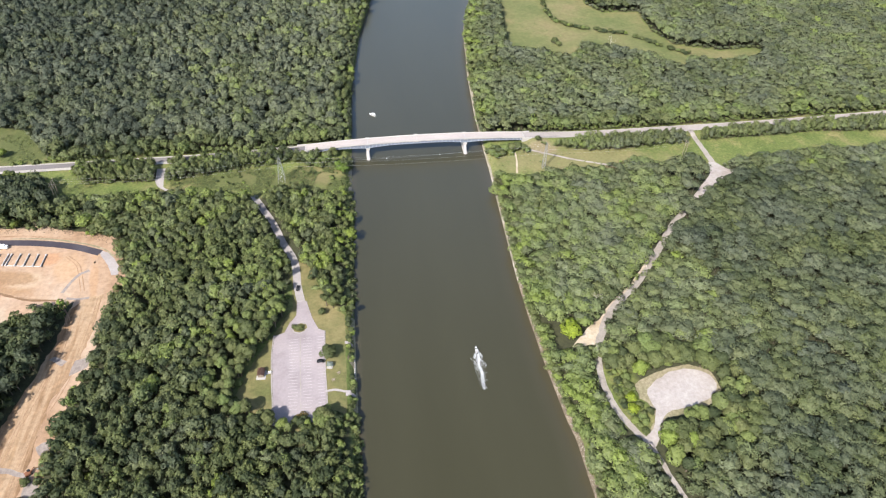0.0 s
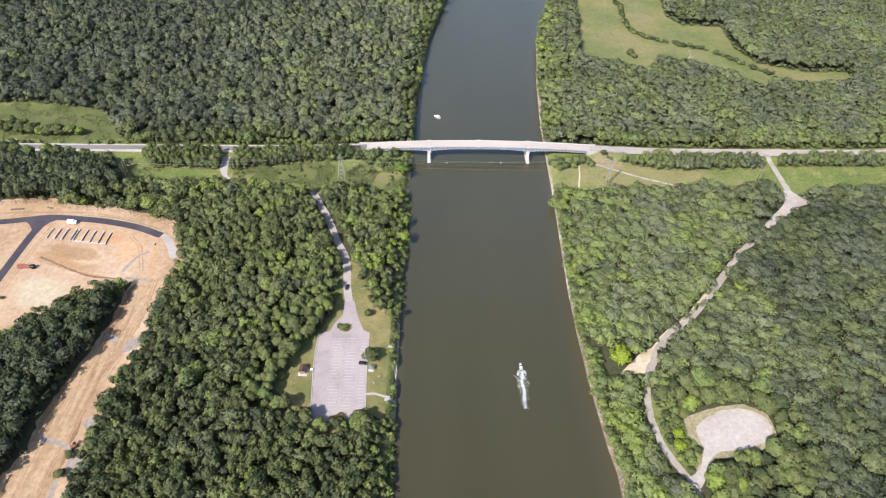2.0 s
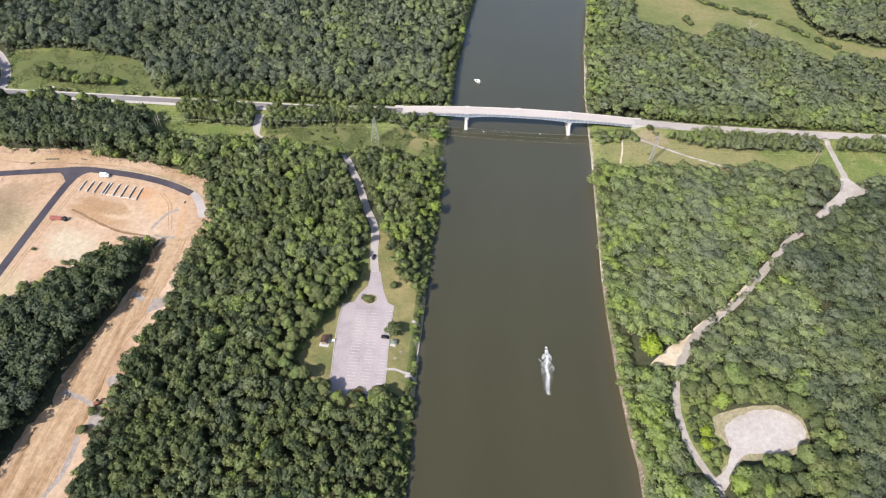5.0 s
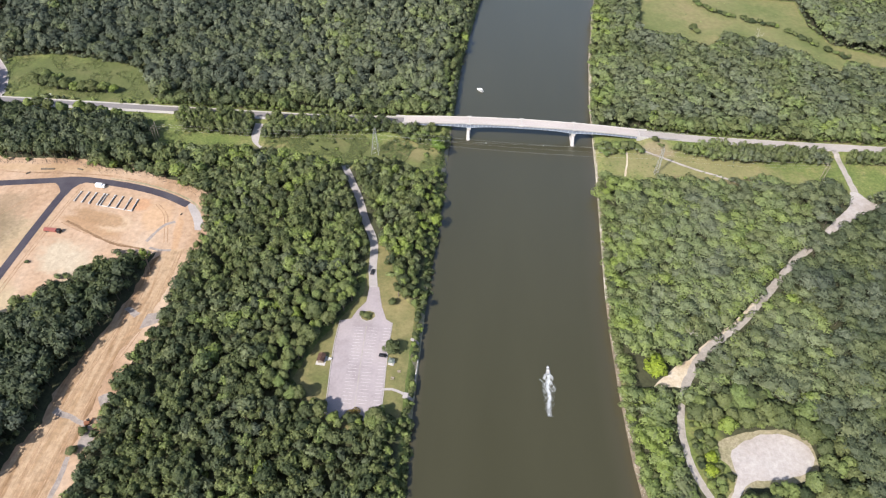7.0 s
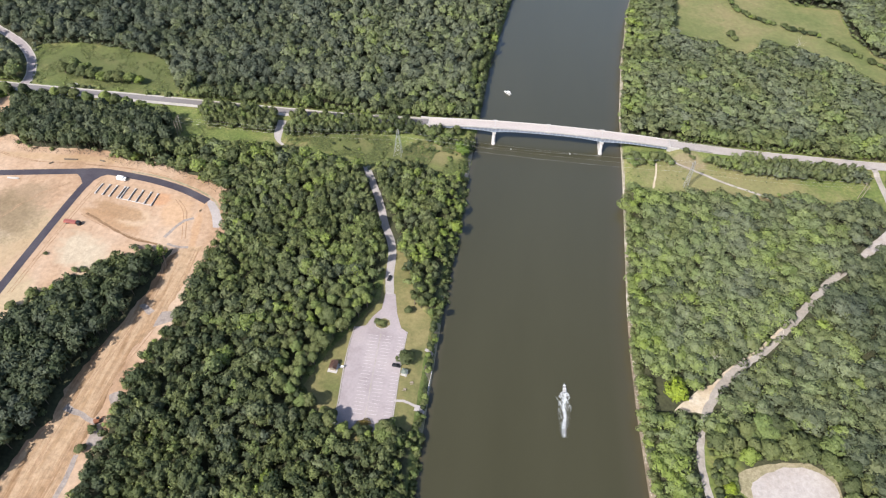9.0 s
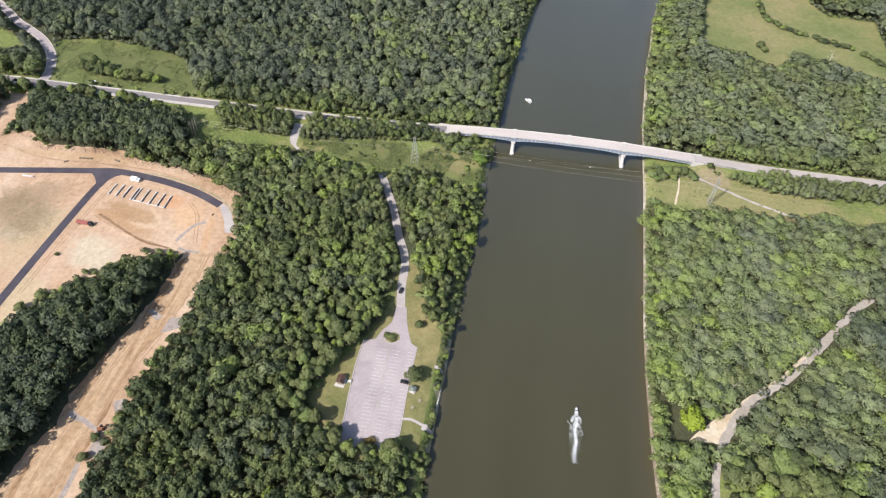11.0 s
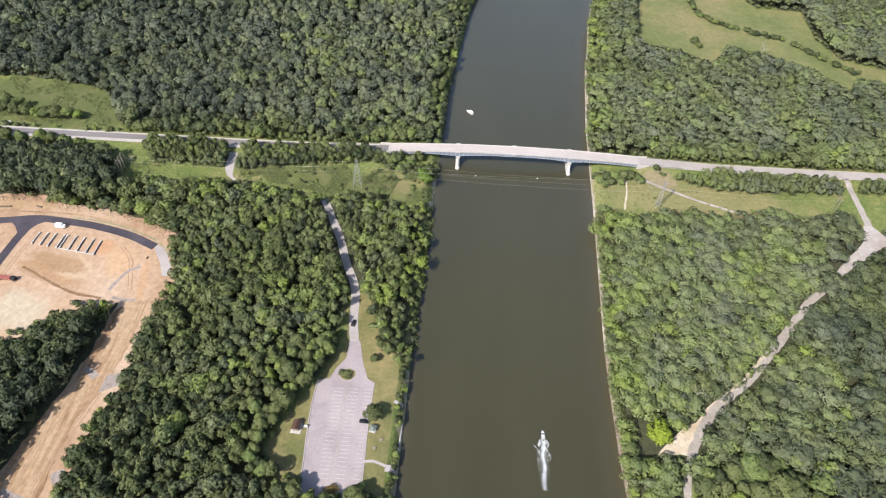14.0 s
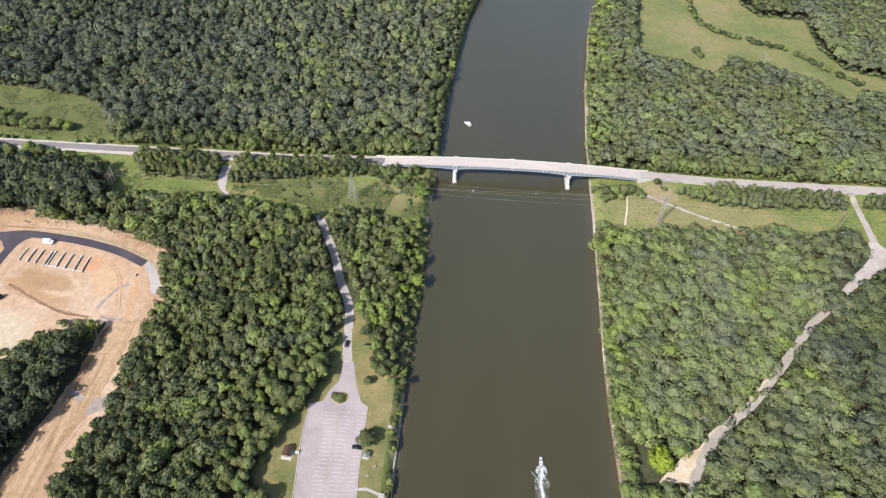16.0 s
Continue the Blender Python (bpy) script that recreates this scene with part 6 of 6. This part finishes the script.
def shore(name, table, side, y0, y1, w, mat, label):
    bm = bmesh.new()
    prev = None
    for y in np.arange(y0, y1 + 1, 3.0):
        xb = interp(table, y)
        ww = w * max(0.05, 0.6 + 2.0 * noise.noise(Vector((0.3, y * 0.08, side * 2.0))))
        cur = [bm.verts.new((xb + side * d, y, max(0.02, ground_z(xb + side * d, y)) + 0.10)) for d in (-0.6, 0.4 * ww, ww)]
        if prev:
            bm.faces.new((prev[0], prev[1], cur[1], cur[0]))
            bm.faces.new((prev[1], prev[2], cur[2], cur[1]))
        prev = cur
    bmesh.ops.recalc_face_normals(bm, faces=bm.faces)
    tagged(new(name, mesh_from(name, bm, mat)), label, "shore", kind="structure")

shore("shore", BANK_R, 1, -340, -262, 2.0, M_BANK, "bare brown shore at the river's edge")
shore("shore", BANK_R, 1, -262, -150, 1.1, M_BANK, "narrow bare brown shore at the river's edge")
shore("shore", BANK_R, 1, -150, 20, 0.8, M_SHORE, "narrow pale stony shore at the river's edge")
shore("shore", BANK_R, 1, 20, 340, 1.6, M_SHORE, "pale stony shore at the river's edge")
shore("shore", BANK_L, -1, -48, 6, 1.6, M_STONE, "pale stony bank under the bridge")
shore("shore", BANK_L, -1, -244, -172, 4.0, M_RIM, "worn tan sandy shore beneath the lawn")

def dock():
    e = holder("fishing_dock", pose(-59.4, -212.0, 0, 0, 0, -1), "pale concrete fishing dock along the river bank", "dock")
    for i in range(5):
        y = -6.6 + 3.0 * i
        part("slab", box(bmesh.new(), -1.6, 1.3, y, y + 2.9, 0.9, 1.2, 0.05), M_CONC, e)
    for i in range(6):
        y = -6.4 + 2.9 * i
        bm = bmesh.new()
        rod(bm, (1.0, y, -2.5), (1.0, y, 1.9), 0.14, 0.14, 8)
        part("pile", bm, M_WOOD, e)
    bm = bmesh.new()
    rod(bm, (1.0, -6.4, 1.8), (1.0, 8.1, 1.8), 0.05)
    part("rail", bm, M_STEEL, e)

dock()
def landing(x, y, w, d, label):
    e = holder("bank_landing", pose(x, y, 0, 0, 0, -10), label, "landing", "landings on the river bank")
    part("slab", box(bmesh.new(), -w / 2, w / 2, -d / 2, d / 2, G - 0.4, G + 0.14, 0.05), M_CHIPROAD, e)
    for k in range(5):
        part("step", box(bmesh.new(), w / 2 + 0.5 * k, w / 2 + 0.5 * k + 0.5, -0.8, 0.8, G - 2.4 - 0.5 * k, G - 0.3 - 0.5 * k), M_CHIPROAD, e)

landing(-62.4, -229.6, 2.6, 3.6, "small concrete landing with steps on the river bank")
landing(-62.4, -193.5, 2.2, 1.8, "small concrete landing with steps on the river bank")

# ---------------- power line ----------------
def lattice_tower(x, y, z, h, turn, base, label):
    e = holder("transmission_tower", pose(x, y, z, 0, 0, turn), label, "pylon", "transmission towers of the power line")
    top = 0.55
    def corner(sx, sy, k):
        s = base / 2 * (1 - k) + top * k
        return Vector((sx * s, sy * s, h * k))
    cs = ((-1, -1), (1, -1), (1, 1), (-1, 1))
    for sx, sy in cs:
        bm = bmesh.new()
        rod(bm, corner(sx, sy, 0), corner(sx, sy, 1), 0.14, 0.09, 4)
        part("leg", bm, M_STEEL, e)
    lv = [0, 0.18, 0.34, 0.48, 0.61, 0.73, 0.85, 1.0]
    for a, b in zip(lv, lv[1:]):
        for i in range(4):
            p, q = cs[i], cs[(i + 1) % 4]
            bm = bmesh.new()
            rod(bm, corner(*p, a), corner(*q, b), 0.055, 0.055, 4)
            rod(bm, corner(*q, a), corner(*p, b), 0.055, 0.055, 4)
            part("brace", bm, M_STEEL, e)
    for k, L in ((0.80, 5.0), (0.99, 2.0)):
        for s in (-1, 1):
            bm = bmesh.new()
            rod(bm, (0, s * 0.5, h * k), (0, s * L, h * k + 0.3), 0.09, 0.05, 4)
            rod(bm, (0, s * 0.5, h * k + 1.3), (0, s * L, h * k + 0.3), 0.07, 0.05, 4)
            arm = part("arm", bm, M_STEEL, e)
            if k < 0.9:
                bm = bmesh.new()
                rod(bm, (0, s * L, h * k + 0.3), (0, s * L, h * k - 1.2), 0.10, 0.10, 6)
                part("insulator", bm, M_WOOD, arm)

def pole_frame(x, y, h, turn, n, gap, label):
    e = holder("utility_pole_frame", pose(x, y, G, 0, 0, turn), label, "pylon", "pole frames of the power line")
    for i in range(n):
        o = (i - (n - 1) / 2) * gap
        bm = bmesh.new()
        rod(bm, (0, o, -0.5), (0, o, h), 0.24, 0.15, 8)
        part("pole", bm, M_WOOD, e)
    bm = bmesh.new()
    w = gap * (n - 1) / 2 + 2.2
    rod(bm, (0, -w, h - 1.5), (0, w, h - 1.5), 0.13, 0.13, 6)
    part("crossarm", bm, M_WOOD, e)
    for i in range(n - 1):
        o = (i - (n - 1) / 2) * gap
        bm = bmesh.new()
        rod(bm, (0, o, h * 0.55), (0, o + gap, h * 0.8), 0.06, 0.06, 5)
        rod(bm, (0, o + gap, h * 0.55), (0, o, h * 0.8), 0.06, 0.06, 5)
        part("cross_brace", bm, M_WOOD, e)

lattice_tower(-107.0, -30.0, G, 22, 0, 5.6, "grey steel lattice transmission tower in a grassy corridor")
lattice_tower(97.5, -32.0, G, 23, 0, 2.6, "slim grey steel lattice transmission tower in a meadow")
pole_frame(217.5, -26.0, 15, 8, 2, 3.0, "wooden two-pole power line frame in the meadow")
pole_frame(-268.5, -33.5, 15, 0, 3, 3.4, "wooden three-pole power line frame in the meadow")

def wire(a, b, sag, r, label, name="power_cable"):
    cu = bpy.data.curves.new(name, 'CURVE')
    cu.dimensions, cu.bevel_depth, cu.bevel_resolution = '3D', r, 0
    sp = cu.splines.new('POLY')
    n = 24
    sp.points.add(n)
    for i in range(n + 1):
        t = i / n
        p = Vector(a).lerp(Vector(b), t)
        sp.points[i].co = (p.x, p.y, p.z - sag * 4 * t * (1 - t), 1)
    cu.materials.append(M_STEEL)
    return tagged(new(name, cu), label, "cable", "cables of the power line")

for o in (-5.0, 0.0, 5.0):
    wire((-107.0, -30.0 + o, 22.2), (97.5, -32.0 + o, 22.8), 3.0, 0.035, "thin grey power cable slung over the river")
    wire((97.5, -32.0 + o, 22.8), (217.5, -26.0 + o * 0.5, 18.5), 2.5, 0.03, "thin grey power cable over the meadow")
    wire((-268.5, -33.5 + o * 0.5, 18.5), (-107.0, -30.0 + o, 22.2), 3.0, 0.03, "thin grey power cable over the woods")
top_wire = wire((-107.0, -36.5, 26.0), (97.5, -31.0, 27.5), 2.5, 0.03, "thin grey shield cable slung over the river")
for x in (-27.0, 13.5):
    t = (x + 107.0) / 204.5
    z = 26.0 + 1.5 * t - 2.5 * 4 * t * (1 - t)
    bm = bmesh.new()
    bmesh.ops.create_icosphere(bm, subdivisions=2, radius=0.42)
    b = part("marker_ball", bm, M_WHITE, top_wire, "round white marker ball")
    b.location = (x, -36.5 + 5.5 * t, z)

# ---------------- boats ----------------
M_HULL = plain("grey_hull_paint", (0.22, 0.23, 0.25), 0.4)
def hull(L, W, D):
    bm = bmesh.new()
    rings = []
    for t in (0, 0.35, 0.6, 0.8, 0.93, 1.0):
        w = W / 2 * (1 if t < 0.4 else max(0.03, 1 - ((t - 0.4) / 0.6) ** 2))
        rise = 0.25 * t * t
        rings.append([bm.verts.new((-L / 2 + L * t, y, z)) for y, z in ((-w, D + rise), (-w * 0.75, 0.1), (0, -0.2), (w * 0.75, 0.1), (w, D + rise))])
    for a, b in zip(rings, rings[1:]):
        for i in range(4):
            bm.faces.new((a[i], a[i + 1], b[i + 1], b[i]))
    bm.faces.new(rings[0])
    bmesh.ops.recalc_face_normals(bm, faces=bm.faces)
    bmesh.ops.solidify(bm, geom=bm.faces[:], thickness=0.08)
    return bm

def boat(x, y, turn, L, W, hull_mat, label, canopy):
    e = holder("motorboat", pose(x, y, 0.0, 0, 0, turn), label, "boat", "boats on the river")
    h = part("hull", hull(L, W, 0.75), hull_mat, e)
    part("floor", box(bmesh.new(), -L * 0.47, L * 0.18, -W * 0.4, W * 0.4, 0.25, 0.32), M_CONC, h)
    part("foredeck", box(bmesh.new(), L * 0.12, L * 0.34, -W * 0.36, W * 0.36, 0.74, 0.86, 0.05, 0.8), M_WHITE, h)
    part("windscreen", box(bmesh.new(), L * 0.06, L * 0.12, -W * 0.36, W * 0.36, 0.8, 1.25), M_GLASS, h)
    for s in (-1, 1):
        part("seat", box(bmesh.new(), -L * 0.12, -L * 0.02, s * W * 0.22 - 0.25, s * W * 0.22 + 0.25, 0.32, 0.95, 0.06), M_WHITE, h)
    part("outboard_motor", box(bmesh.new(), -L * 0.56, -L * 0.48, -0.25, 0.25, 0.1, 1.2, 0.08), M_BLACK, e, "black outboard motor")
    if canopy:
        part("canopy", box(bmesh.new(), -L * 0.36, L * 0.08, -W * 0.46, W * 0.46, 1.95, 2.05, 0.04), M_WHITE, e, "white fabric canopy")
        for sx in (-0.34, 0.06):
            for s in (-1, 1):
                bm = bmesh.new()
                rod(bm, (L * sx, s * W * 0.42, 0.7), (L * sx, s * W * 0.42, 1.96), 0.03)
                part("canopy_post", bm, M_STEEL, e)

boat(-33.2, 67.5, 140, 6.6, 2.5, M_WHITE, "white canopied pontoon motorboat drifting on the river", True)
boat(14.3, -203.8, 92, 5.6, 2.1, M_HULL, "grey speedboat planing on the river before its foam wake", False)

def wake():
    """Foam behind the boat: a churned middle lane, and torn spray on both sides that thins out."""
    r = np.random.default_rng(3)
    T = []
    def fleck(x, d, sz, z):
        a = r.uniform(0, 6.28)
        c = np.array((14.35 + x, -205.6 - d, z))
        T.append([c + np.array((sz * math.cos(a + k), sz * 1.5 * math.sin(a + k), r.uniform(-0.02, 0.10))) for k in (0, 2.1, 4.2)])
    for i in range(1500):
        d = 27 * r.random() ** 1.25
        fleck(r.normal(0, 0.30 + 0.012 * d) + 0.35 * math.sin(d * 0.5), d, r.uniform(0.10, 0.30) * (1 - 0.015 * d), 0.05 + r.uniform(0, 0.2))
    for i in range(9000):
        d, u = 23 * r.random() ** 1.15, r.uniform(-1, 1)
        half = np.interp(d, [0, 1.5, 3.5, 5.5, 7.0, 9.5, 12, 16, 23], [0.8, 2.6, 3.0, 1.9, 3.2, 4.2, 3.4, 3.2, 2.4])
        full = np.interp(d, [0, 4, 6, 9, 14, 23], [0.95, 0.8, 0.4, 0.42, 0.16, 0.05])
        torn = noise.noise(Vector((u * half * 0.9, d * 0.45, 3.0))) + 0.5 * noise.noise(Vector((u * half * 2.1, d * 1.3, 8.0)))
        if r.random() < full * (1.0 - 0.35 * abs(u)) * max(0.0, min(1.0, 0.55 + 1.5 * torn)):
            fleck(u * half, d, r.uniform(0.05, 0.17), 0.05 + r.uniform(0, 0.3) * max(0.2, 1 - d / 8))
    for i in range(70):
        t = r.random()
        fleck(-2.2 - 2.6 * t, 6.8 - 2.8 * t, r.uniform(0.07, 0.16), 0.1)
    stuff_mesh("wake_foam", np.array(T), np.zeros(len(T)), M_FOAM, "white churned foam wake on the river", "foam")

wake()
